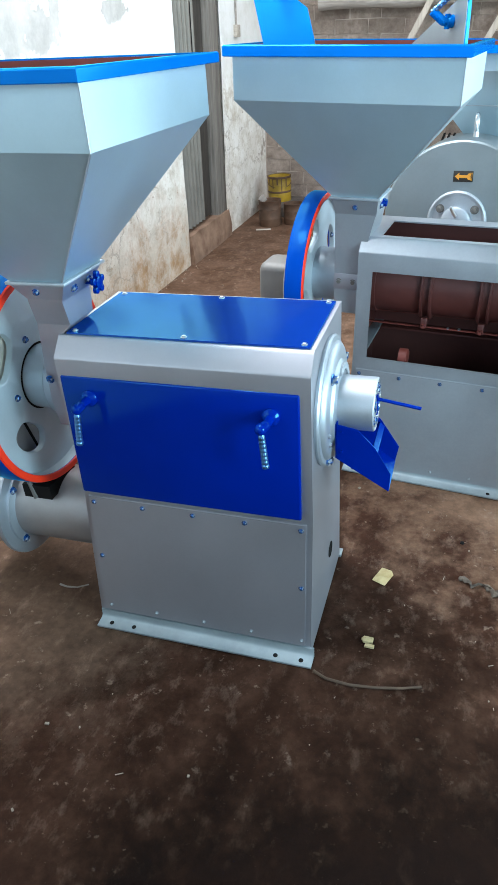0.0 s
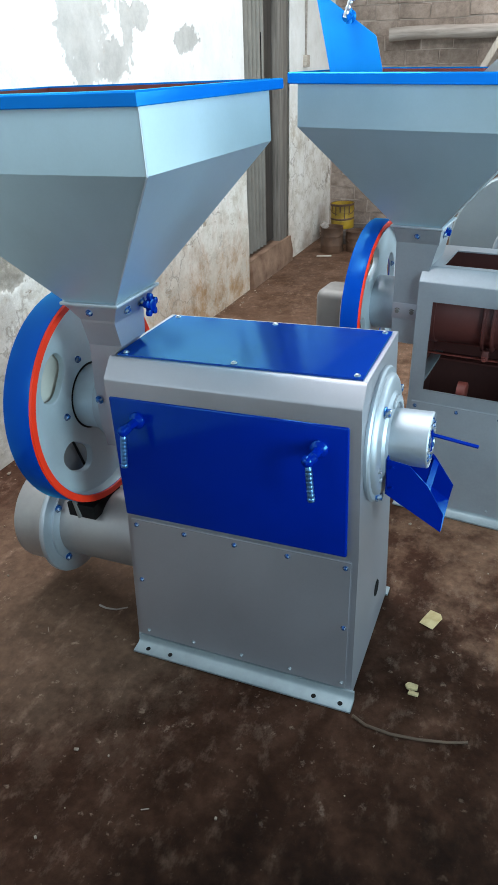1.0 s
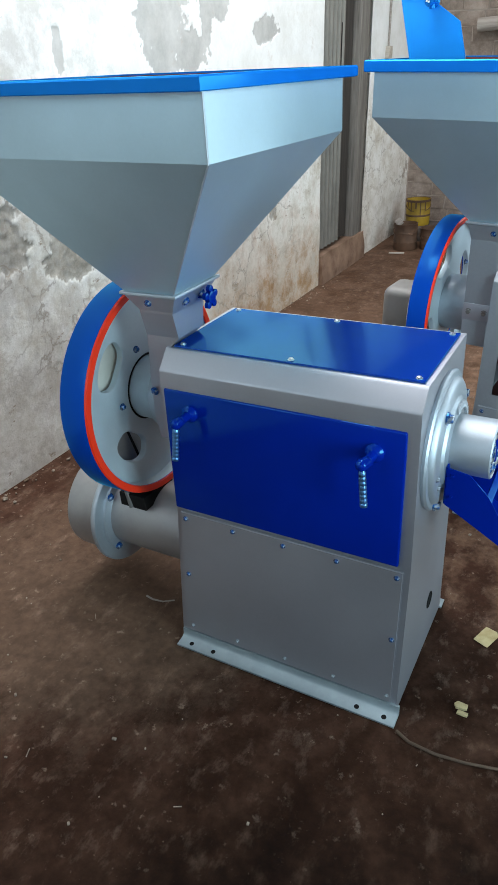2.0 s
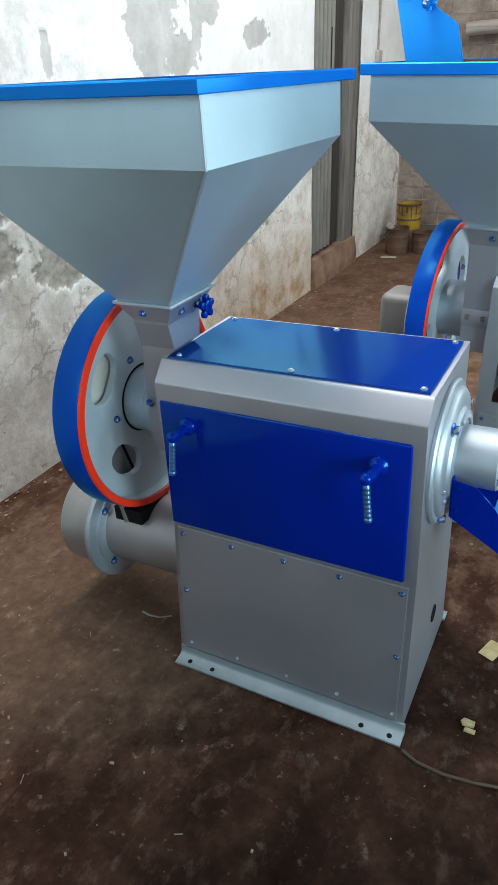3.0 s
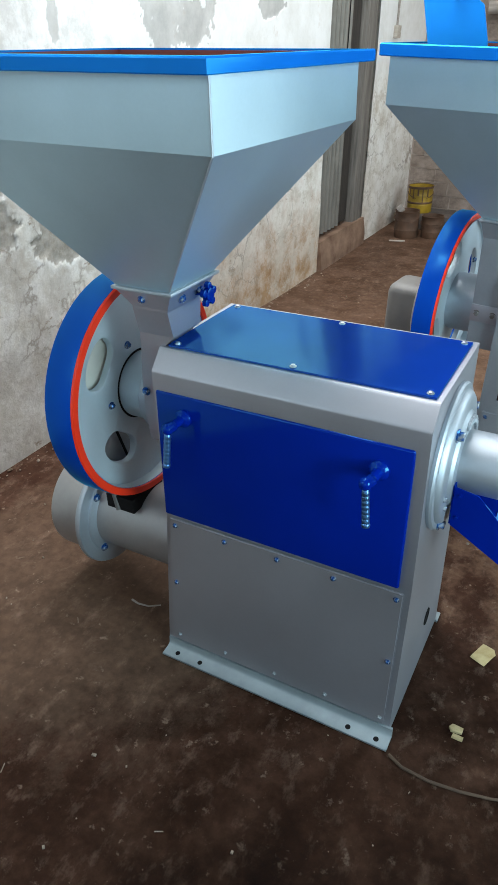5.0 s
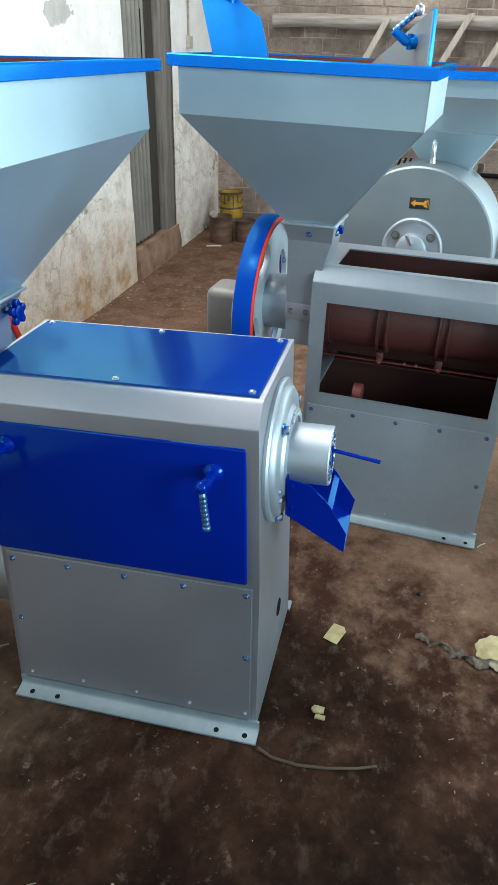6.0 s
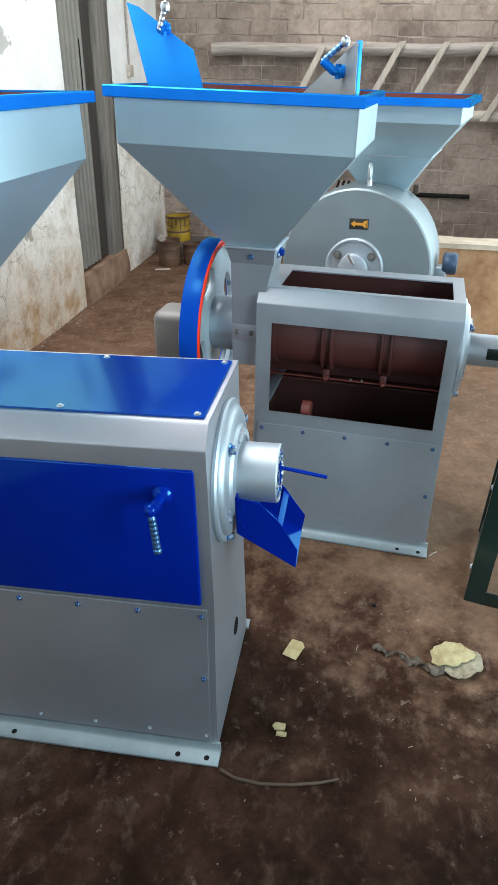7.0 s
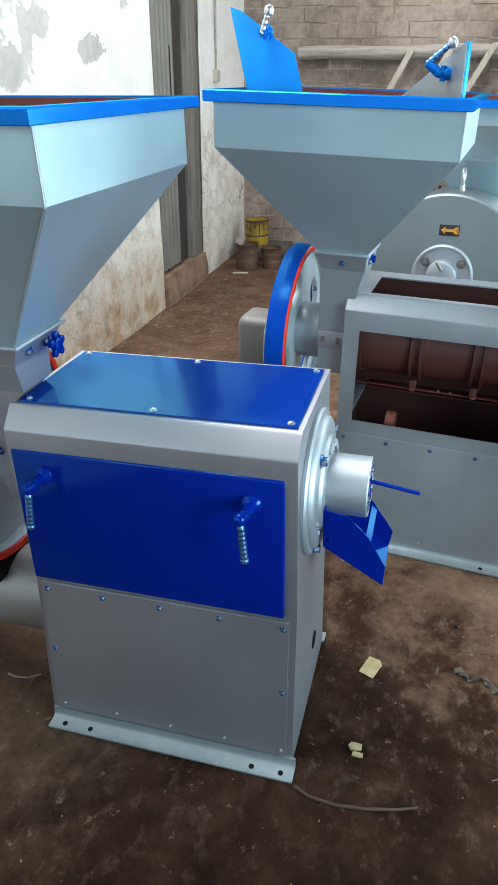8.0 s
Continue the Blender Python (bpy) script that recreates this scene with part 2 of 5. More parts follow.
def plaster_material():
    """White limewash over grey render, peeling in patches, with earth splashed on the lower part."""
    m, n, l, p = material("peeling_whitewash")
    big = noise_node(n, l, 1.6, 8, 0.62)
    mid = noise_node(n, l, 5.0, 8, 0.7)
    fine = noise_node(n, l, 30, 6, 0.7)
    streak = noise_node(n, l, 7.0, 9, 0.78, stretch=(1, 1, 0.85))
    white = ramp(n, l, mid.outputs[0], [(0.3, (0.70, 0.69, 0.66)), (0.6, (0.82, 0.82, 0.81))])
    grey = ramp(n, l, mid.outputs[0], [(0.35, (0.38, 0.375, 0.36)), (0.65, (0.54, 0.53, 0.51))])
    tc = n.new("ShaderNodeTexCoord")
    sep = n.new("ShaderNodeSeparateXYZ")
    l.new(tc.outputs["Object"], sep.inputs[0])
    at = n.new("ShaderNodeAttribute")
    at.attribute_name = "bare"
    high = n.new("ShaderNodeMapRange")
    high.inputs[1].default_value, high.inputs[2].default_value = 1.15, 1.35
    l.new(sep.outputs[2], high.inputs[0])
    rough_render = ramp(n, l, fine.outputs[0], [(0.30, (0.27, 0.25, 0.22)), (0.70, (0.46, 0.435, 0.395))])
    under = mix(n, l, high.outputs[0], rough_render.outputs[0], grey.outputs[0])
    chips = ramp(n, l, mix(n, l, 0.4, big.outputs[0], mid.outputs[0]), [(0.60, (0, 0, 0)), (0.63, (1, 1, 1))])
    mx = n.new("ShaderNodeMath")
    mx.operation = 'MAXIMUM'
    l.new(at.outputs["Fac"], mx.inputs[0])
    l.new(chips.outputs[0], mx.inputs[1])
    peel = ramp(n, l, mx.outputs[0], [(0.25, (0, 0, 0)), (0.8, (1, 1, 1))])
    worn = ramp(n, l, streak.outputs[0], [(0.33, (0.58, 0.525, 0.45)), (0.45, (0.74, 0.72, 0.675)), (0.60, (0.81, 0.80, 0.78)), (0.80, (0.84, 0.84, 0.83))])
    coat = mix(n, l, high.outputs[0], worn.outputs[0], white.outputs[0])
    c = mix(n, l, peel.outputs[0], coat, under)
    low = n.new("ShaderNodeMapRange")
    low.inputs[1].default_value, low.inputs[2].default_value = 0.0, 0.95
    low.inputs[3].default_value, low.inputs[4].default_value = 0.30, -0.07
    l.new(sep.outputs[2], low.inputs[0])
    add2 = n.new("ShaderNodeMath")
    l.new(streak.outputs[0], add2.inputs[0])
    l.new(low.outputs[0], add2.inputs[1])
    mud = ramp(n, l, add2.outputs[0], [(0.52, (0, 0, 0)), (0.87, (1, 1, 1))])
    # the stretch behind the first mill is grey and scabbed rather than muddy
    along = n.new("ShaderNodeMapRange")
    along.inputs[1].default_value, along.inputs[2].default_value = 1.1, 2.1
    along.inputs[3].default_value, along.inputs[4].default_value = 0.45, 1.0
    l.new(sep.outputs[1], along.inputs[0])
    mud_on = n.new("ShaderNodeMath")
    mud_on.operation = 'MULTIPLY'
    l.new(mud.outputs[0], mud_on.inputs[0])
    l.new(along.outputs[0], mud_on.inputs[1])
    mud_off = n.new("ShaderNodeMath")
    mud_off.operation = 'MULTIPLY'
    l.new(mud_on.outputs[0], mud_off.inputs[0])
    # and past the doorway the coat is cleaner
    past = n.new("ShaderNodeMapRange")
    past.inputs[1].default_value, past.inputs[2].default_value = 4.4, 4.9
    past.inputs[3].default_value, past.inputs[4].default_value = 1.0, 0.25
    l.new(sep.outputs[1], past.inputs[0])
    splashed = n.new("ShaderNodeMath")
    splashed.operation = 'MULTIPLY'
    l.new(along.outputs[0], splashed.inputs[0])
    l.new(past.outputs[0], splashed.inputs[1])
    l.new(splashed.outputs[0], mud_off.inputs[1])
    scab = noise_node(n, l, 3.4, 9, 0.74)
    scabs = ramp(n, l, scab.outputs[0], [(0.38, (0, 0, 0)), (0.56, (1, 1, 1))])
    grey_on = n.new("ShaderNodeMath")
    grey_on.operation = 'SUBTRACT'
    grey_on.use_clamp = True
    l.new(scabs.outputs[0], grey_on.inputs[0])
    l.new(along.outputs[0], grey_on.inputs[1])
    c = mix(n, l, grey_on.outputs[0], c, (0.47, 0.445, 0.41))
    c = mix(n, l, mud_off.outputs[0], c, (0.40, 0.245, 0.13))
    # the lower coat is mottled with damp and grime
    damp = noise_node(n, l, 6.5, 9, 0.72)
    grime = ramp(n, l, damp.outputs[0], [(0.34, (0.80, 0.765, 0.71)), (0.56, (1.05, 1.05, 1.05))])
    c = mix(n, l, high.outputs[0], mix(n, l, 1.0, c, grime.outputs[0], 'MULTIPLY'), c)
    # hairline cracks in the lower coat
    warp = noise_node(n, l, 4.0, 5, 0.6)
    vo = n.new("ShaderNodeTexVoronoi")
    vo.feature = 'DISTANCE_TO_EDGE'
    vo.inputs["Scale"].default_value = 3.2
    wv = n.new("ShaderNodeVectorMath")
    wv.operation = 'MULTIPLY_ADD'
    wv.inputs[1].default_value = (0.35, 0.35, 0.35)
    l.new(warp.outputs["Color"], wv.inputs[0])
    l.new(tc.outputs["Object"], wv.inputs[2])
    l.new(wv.outputs[0], vo.inputs["Vector"])
    line = ramp(n, l, vo.outputs["Distance"], [(0.0, (1, 1, 1)), (0.03, (0, 0, 0))])
    part_of = ramp(n, l, big.outputs[0], [(0.44, (0, 0, 0)), (0.58, (0.75, 0.75, 0.75))])
    ck = n.new("ShaderNodeMath")
    ck.operation = 'MULTIPLY'
    l.new(line.outputs[0], ck.inputs[0])
    l.new(part_of.outputs[0], ck.inputs[1])
    cl = n.new("ShaderNodeMath")
    cl.operation = 'SUBTRACT'
    cl.use_clamp = True
    l.new(ck.outputs[0], cl.inputs[0])
    l.new(high.outputs[0], cl.inputs[1])
    c = mix(n, l, cl.outputs[0], c, (0.27, 0.225, 0.18))
    # small knocks and drip marks on the lower part
    knock = noise_node(n, l, 11, 9, 0.75, stretch=(1, 0.55, 0.9))
    kr = ramp(n, l, knock.outputs[0], [(0.53, (0, 0, 0)), (0.62, (0.75, 0.75, 0.75))])
    lowered = n.new("ShaderNodeMath")
    lowered.operation = 'SUBTRACT'
    l.new(kr.outputs[0], lowered.inputs[0])
    l.new(high.outputs[0], lowered.inputs[1])
    lowered.use_clamp = True
    c = mix(n, l, lowered.outputs[0], c, (0.53, 0.475, 0.405))
    spots = noise_node(n, l, 24, 6, 0.7, stretch=(1, 0.5, 1))
    spotted = n.new("ShaderNodeMath")
    spotted.operation = 'SUBTRACT'
    spotted.use_clamp = True
    l.new(ramp(n, l, spots.outputs[0], [(0.62, (0, 0, 0)), (0.69, (0.8, 0.8, 0.8))]).outputs[0], spotted.inputs[0])
    l.new(high.outputs[0], spotted.inputs[1])
    c = mix(n, l, spotted.outputs[0], c, (0.25, 0.175, 0.115))
    l.new(c, p.inputs["Base Color"])
    p.inputs["Roughness"].default_value = 0.9
    h = mix(n, l, peel.outputs[0], fine.outputs[0], mix(n, l, 0.5, mid.outputs[0], fine.outputs[0]))
    bump(n, l, p, h, 0.55, 0.008)
    return m


def rough_plaster(name, a, b, scale=5.0):
    m, n, l, p = material(name)
    mid = noise_node(n, l, scale, 8, 0.7)
    fine = noise_node(n, l, 40, 5, 0.7)
    r = ramp(n, l, mid.outputs[0], [(0.35, a), (0.65, b)])
    l.new(r.outputs[0], p.inputs["Base Color"])
    p.inputs["Roughness"].default_value = 0.92
    bump(n, l, p, mix(n, l, 0.5, mid.outputs[0], fine.outputs[0]), 0.6, 0.006)
    return m


def brick_material():
    m, n, l, p = material("grey_brown_brick")
    oi = n.new("ShaderNodeObjectInfo")
    isl = n.new("ShaderNodeNewGeometry")
    add = n.new("ShaderNodeMath")
    l.new(oi.outputs["Random"], add.inputs[0])
    l.new(isl.outputs["Random Per Island"], add.inputs[1])
    fr = n.new("ShaderNodeMath")
    fr.operation = 'FRACT'
    l.new(add.outputs[0], fr.inputs[0])
    tone = ramp(n, l, fr.outputs[0], [(0.0, (0.25, 0.190, 0.155)), (0.5, (0.295, 0.230, 0.190)), (1.0, (0.34, 0.272, 0.228))])
    mid = noise_node(n, l, 4.5, 9, 0.75)
    fine = noise_node(n, l, 60, 5, 0.7)
    for tx in (mid, fine):
        l.new(isl.outputs["Position"], tx.inputs[0])
    c = mix(n, l, 0.68, tone.outputs[0], ramp(n, l, mid.outputs[0], [(0.33, (0.15, 0.11, 0.09)), (0.67, (0.43, 0.36, 0.31))]).outputs[0])
    smear = noise_node(n, l, 2.6, 10, 0.78)
    l.new(isl.outputs["Position"], smear.inputs[0])
    c = mix(n, l, ramp(n, l, smear.outputs[0], [(0.47, (0, 0, 0)), (0.58, (0.8, 0.8, 0.8))]).outputs[0], c, (0.345, 0.285, 0.245))
    soot = noise_node(n, l, 1.3, 8, 0.68)
    l.new(isl.outputs["Position"], soot.inputs[0])
    c = mix(n, l, 1.0, c, ramp(n, l, soot.outputs[0], [(0.38, (0.62, 0.60, 0.58)), (0.58, (1.08, 1.07, 1.06))]).outputs[0], 'MULTIPLY')
    pits = noise_node(n, l, 21, 7, 0.75)
    l.new(isl.outputs["Position"], pits.inputs[0])
    c = mix(n, l, 1.0, c, ramp(n, l, pits.outputs[0], [(0.34, (0.76, 0.74, 0.72)), (0.60, (1.04, 1.04, 1.04))]).outputs[0], 'MULTIPLY')
    l.new(c, p.inputs["Base Color"])
    p.inputs["Roughness"].default_value = 0.92
    bump(n, l, p, fine.outputs[0], 0.6, 0.005)
    return m


FLOOR = floor_material()
PLASTER = plaster_material()
BRICK = brick_material()
MORTAR = rough_plaster("mortar", (0.31, 0.255, 0.215), (0.44, 0.37, 0.32), 7.0)
EARTH = rough_plaster("earth_stained_render", (0.20, 0.085, 0.036), (0.42, 0.25, 0.135), 4.5)
RUBBLE = rough_plaster("plaster_rubble", (0.10, 0.060, 0.036), (0.34, 0.27, 0.21), 12)
COPING = rough_plaster("worn_cream_coping", (0.34, 0.265, 0.19), (0.50, 0.42, 0.33), 6)
SILL = rough_plaster("worn_sill", (0.14, 0.075, 0.045), (0.27, 0.165, 0.11))
ROOFING = rough_plaster("old_roofing", (0.20, 0.19, 0.18), (0.32, 0.31, 0.30))
PAPER = rough_plaster("soiled_paper", (0.40, 0.28, 0.12), (0.58, 0.45, 0.24), 20)
BAG = rough_plaster("thin_brown_bag", (0.20, 0.150, 0.098), (0.40, 0.335, 0.235), 45)
PLASTIC_BAG = rough_plaster("crumpled_wrap", (0.32, 0.235, 0.115), (0.52, 0.42, 0.23), 30)
RAG = rough_plaster("dirty_rag", (0.045, 0.030, 0.021), (0.15, 0.112, 0.084), 40)
STONE = rough_plaster("dark_stone", (0.045, 0.035, 0.03), (0.10, 0.08, 0.068), 9)
CRUMB = rough_plaster("pale_crumbs", (0.14, 0.10, 0.075), (0.34, 0.27, 0.21), 60)
SHEET = paint("galvanised_corrugated_sheet", (0.18, 0.165, 0.145), 0.5, metallic=0.5, wear=0.25, grain=18)


# ---------------------------------------------------------------- mesh helpers
def finish(bm, name, mat, smooth=40):
    bmesh.ops.recalc_face_normals(bm, faces=bm.faces)
    me = bpy.data.meshes.new(name)
    bm.to_mesh(me)
    bm.free()
    me.materials.append(mat)
    if smooth:
        for f in me.polygons:
            f.use_smooth = True
        me.set_sharp_from_angle(angle=radians(smooth))
    return me


def part(name, bm, mat, parent, label="", smooth=40):
    ob = new(name, finish(bm, name, mat, smooth))
    ob.parent = parent
    if label:
        tagged(ob, label)
    return ob


def thing(name, m, label, category, group="", kind=""):
    ob = new(name)
    ob.empty_display_size = 0.1
    ob.matrix_world = m
    return tagged(ob, label, category, group, kind)


def solid(name, bm, mat, label, category="", kind="", m=None, group="", smooth=40):
    ob = new(name, finish(bm, name, mat, smooth))
    if m is not None:
        ob.matrix_world = m
    return tagged(ob, label, category, group, kind)


def box(x0, x1, y0, y1, z0, z1, bevel=0.0, bm=None, segs=2):
    bm = bm or bmesh.new()
    vs = [bm.verts.new((x, y, z)) for x in (x0, x1) for y in (y0, y1) for z in (z0, z1)]
    fs = [bm.faces.new([vs[i] for i in q]) for q in ((0, 1, 3, 2), (4, 6, 7, 5), (0, 4, 5, 1), (2, 3, 7, 6), (0, 2, 6, 4), (1, 5, 7, 3))]
    if bevel:
        es = list({e for f in fs for e in f.edges})
        bmesh.ops.bevel(bm, geom=es, offset=bevel, segments=segs, profile=0.5, affect='EDGES')
    return bm


def axes_for(axis):
    return {"x": (Vector((0, 1, 0)), Vector((0, 0, 1)), Vector((1, 0, 0))),
            "y": (Vector((1, 0, 0)), Vector((0, 0, 1)), Vector((0, 1, 0))),
            "z": (Vector((1, 0, 0)), Vector((0, 1, 0)), Vector((0, 0, 1)))}[axis]


def lathe(profile, centre=(0, 0, 0), axis="x", n=40, bm=None, closed=False):
    """Turns a profile of (along, radius) round an axis through centre."""
    bm = bm or bmesh.new()
    u, v, w = axes_for(axis) if isinstance(axis, str) else axis
    c = Vector(centre)
    rings = []
    for a, r in profile:
        if r < 1e-6:
            rings.append([bm.verts.new(c + w * a)])
        else:
            rings.append([bm.verts.new(c + w * a + (u * math.cos(k) + v * math.sin(k)) * r) for k in (2 * math.pi * i / n for i in range(n))])
    pairs = list(zip(rings, rings[1:])) + ([(rings[-1], rings[0])] if closed else [])
    for a, b in pairs:
        for i in range(n):
            j = (i + 1) % n
            if len(a) == 1 and len(b) == 1:
                continue
            if len(a) == 1:
                bm.faces.new((a[0], b[i], b[j]))
            elif len(b) == 1:
                bm.faces.new((a[i], b[0], a[j]))
            else:
                bm.faces.new((a[i], b[i], b[j], a[j]))
    return bm


def rod(a, b, r, n=12, bm=None, r2=None):
    a, b = Vector(a), Vector(b)
    w = (b - a).normalized()
    u = w.orthogonal().normalized()
    v = w.cross(u)
    length = (b - a).length
    return lathe([(0, 0), (0, r), (length, r2 or r), (length, 0)], a, (u, v, w), n, bm)


def sweep(points, r, n=8, bm=None, taper=1.0):
    """A round bar along a line of points."""
    bm = bm or bmesh.new()
    pts = [Vector(p) for p in points]
    rings = []
    u = None
    for i, p in enumerate(pts):
        w = (pts[min(i + 1, len(pts) - 1)] - pts[max(i - 1, 0)]).normalized()
        u = (w.orthogonal() if u is None else (u - w * u.dot(w))).normalized()
        v = w.cross(u)
        k = r * (1 + (taper - 1) * i / max(1, len(pts) - 1))
        rings.append([bm.verts.new(p + (u * math.cos(a) + v * math.sin(a)) * k) for a in (2 * math.pi * j / n for j in range(n))])
    for a, b in zip(rings, rings[1:]):
        for i in range(n):
            bm.faces.new((a[i], a[(i + 1) % n], b[(i + 1) % n], b[i]))
    bm.faces.new(rings[0][::-1])
    bm.faces.new(rings[-1])
    return bm


def prism(poly, lo, hi, axis="y", bm=None, bevel=0.0):
    """A flat outline (two coordinates) given thickness along an axis."""
    bm = bm or bmesh.new()
    def at(p, q):
        return {"x": (q, p[0], p[1]), "y": (p[0], q, p[1]), "z": (p[0], p[1], q)}[axis]
    a = [bm.verts.new(at(p, lo)) for p in poly]
    b = [bm.verts.new(at(p, hi)) for p in poly]
    fs = [bm.faces.new(a[::-1]), bm.faces.new(b)]
    for i in range(len(poly)):
        j = (i + 1) % len(poly)
        fs.append(bm.faces.new((a[i], a[j], b[j], b[i])))
    if bevel:
        bmesh.ops.bevel(bm, geom=list({e for f in fs for e in f.edges}), offset=bevel, segments=2, affect='EDGES')
    return bm


def shell(loops, bm=None, cap=False):
    """Skins one loop of points after another (all of the same length)."""
    bm = bm or bmesh.new()
    rows = [[bm.verts.new(p) for p in lp] for lp in loops]
    for a, b in zip(rows, rows[1:]):
        for i in range(len(a)):
            j = (i + 1) % len(a)
            bm.faces.new((a[i], a[j], b[j], b[i]))
    if cap:
        bm.faces.new(rows[0][::-1])
        bm.faces.new(rows[-1])
    return bm


def rect(x0, x1, y0, y1, z, r=0.0):
    if not r:
        return [(x0, y0, z), (x1, y0, z), (x1, y1, z), (x0, y1, z)]
    out = []
    for cx, cy, a0 in ((x0 + r, y0 + r, 180), (x1 - r, y0 + r, 270), (x1 - r, y1 - r, 0), (x0 + r, y1 - r, 90)):
        for k in (0, 45, 90):
            a = radians(a0 + k)
            out.append((cx + r * math.cos(a), cy + r * math.sin(a), z))
    return out


def bolt_mesh(r=0.008, h=0.006):
    """A hexagon head on a thin washer, pointing along z."""
    bm = lathe([(0, 0), (0, r * 1.45), (h * 0.25, r * 1.45), (h * 0.25, r)], n=14, axis="z")
    return lathe([(h * 0.25, r), (h * 0.9, r), (h, r * 0.8), (h, 0)], n=6, axis="z", bm=bm)


BOLTS = {}


def bolt(parent, place, normal, mat, r=0.008, h=0.006, name="bolt", label=""):
    key = (mat.name, r, h)
    if key not in BOLTS:
        BOLTS[key] = finish(bolt_mesh(r, h), "bolt", mat, 30)
    ob = new(name, BOLTS[key])
    ob.parent = parent
    ob.matrix_local = Matrix.Translation(place) @ Vector(normal).to_track_quat('Z', 'Y').to_matrix().to_4x4()
    if label:
        tagged(ob, label)
    return ob


# ---------------------------------------------------------------- the mills
XL, XR = -0.637, 0.028      # sides of the cabinet
YF = 0.012                  # upper front
ZT = 0.905                  # top
AX_Y, AX_Z = 0.20, 0.705    # shaft


def front_y(z):
    """The front leans forward towards the foot."""
    return YF if z > 0.45 else YF - (0.45 - z) * 0.115


def back_y(z, yb):
    return yb if z > 0.45 else yb + (0.45 - z) * 0.03


def plate_with_hole(outer, inner, bm):
    """Faces between two loops of four points."""
    o = [bm.verts.new(p) for p in outer]
    i = [bm.verts.new(p) for p in inner]
    for k in range(4):
        j = (k + 1) % 4
        bm.faces.new((o[k], o[j], i[j], i[k]))


def cabinet_body(parent, finish_mat, depth):
    """Folded sheet cabinet, open at the front window and the top hatch; 4 mm walls."""
    bm = bmesh.new()
    zc = 0.855                 # the bend below the top
    yt = 0.054
    win = (-0.585, -0.012, 0.466, 0.794)
    hat = (-0.573, -0.010, 0.080, 0.290)
    t = 0.005
    for inset, flip in ((0.0, False), (t, True)):
        xl, xr = XL + inset, XR - inset
        yf, yb, zt = YF + inset, depth - inset, ZT - inset
        plate_with_hole([(xl, yf, 0.45), (xr, yf, 0.45), (xr, yf, zc), (xl, yf, zc)],
                        [(win[0], yf, win[2]), (win[1], yf, win[2]), (win[1], yf, win[3]), (win[0], yf, win[3])], bm)
        plate_with_hole([(xl, yt, zt), (xr, yt, zt), (xr, yb, zt), (xl, yb, zt)],
                        [(hat[0], hat[2], zt), (hat[1], hat[2], zt), (hat[1], hat[3], zt), (hat[0], hat[3], zt)], bm)
        # the bent shoulder
        prof = [(yf, zc), (yf + 0.0004, zc + 0.0025), (yf + 0.0014, zc + 0.0048), (yf + 0.0030, zc + 0.0070),
                (yt - 0.0070, zt - 0.0066), (yt - 0.0025, zt - 0.0018), (yt, zt)]
        for (ya, za), (yb_, zb) in zip(prof, prof[1:]):
            bm.faces.new([bm.verts.new(p) for p in ((xl, ya, za), (xr, ya, za), (xr, yb_, zb), (xl, yb_, zb))])
        # the foot, splayed
        z0 = 0.010
        f0, b0 = front_y(z0) + inset, back_y(z0, depth) - inset
        for q in (((xl, f0, z0), (xr, f0, z0), (xr, yf, 0.45), (xl, yf, 0.45)),
                  ((xl, yb, 0.45), (xr, yb, 0.45), (xr, b0, z0), (xl, b0, z0)),
                  ((xl, yb, 0.45), (xr, yb, 0.45), (xr, yb, zt), (xl, yb, zt))):
            bm.faces.new([bm.verts.new(p) for p in q])
        for x in (xl, xr):
            bm.faces.new([bm.verts.new((x, y, z)) for y, z in
                          [(f0, z0), (yf, 0.45)] + prof + [(yb, zt), (yb, 0.45), (b0, z0)]])
    # edges of window and hatch
    for a, b in (((win[0], win[2]), (win[1], win[2])), ((win[1], win[2]), (win[1], win[3])), ((win[1], win[3]), (win[0], win[3])), ((win[0], win[3]), (win[0], win[2]))):
        bm.faces.new([bm.verts.new(p) for p in ((a[0], YF, a[1]), (b[0], YF, b[1]), (b[0], YF + t, b[1]), (a[0], YF + t, a[1]))])
    for a, b in (((hat[0], hat[2]), (hat[1], hat[2])), ((hat[1], hat[2]), (hat[1], hat[3])), ((hat[1], hat[3]), (hat[0], hat[3])), ((hat[0], hat[3]), (hat[0], hat[2]))):
        bm.faces.new([bm.verts.new(p) for p in ((a[0], a[1], ZT), (b[0], b[1], ZT), (b[0], b[1], ZT - t), (a[0], a[1], ZT - t))])
    bmesh.ops.remove_doubles(bm, verts=bm.verts, dist=0.0004)
    return part("cabinet_body", bm, finish_mat, parent, "silver-painted folded sheet cabinet", smooth=20)


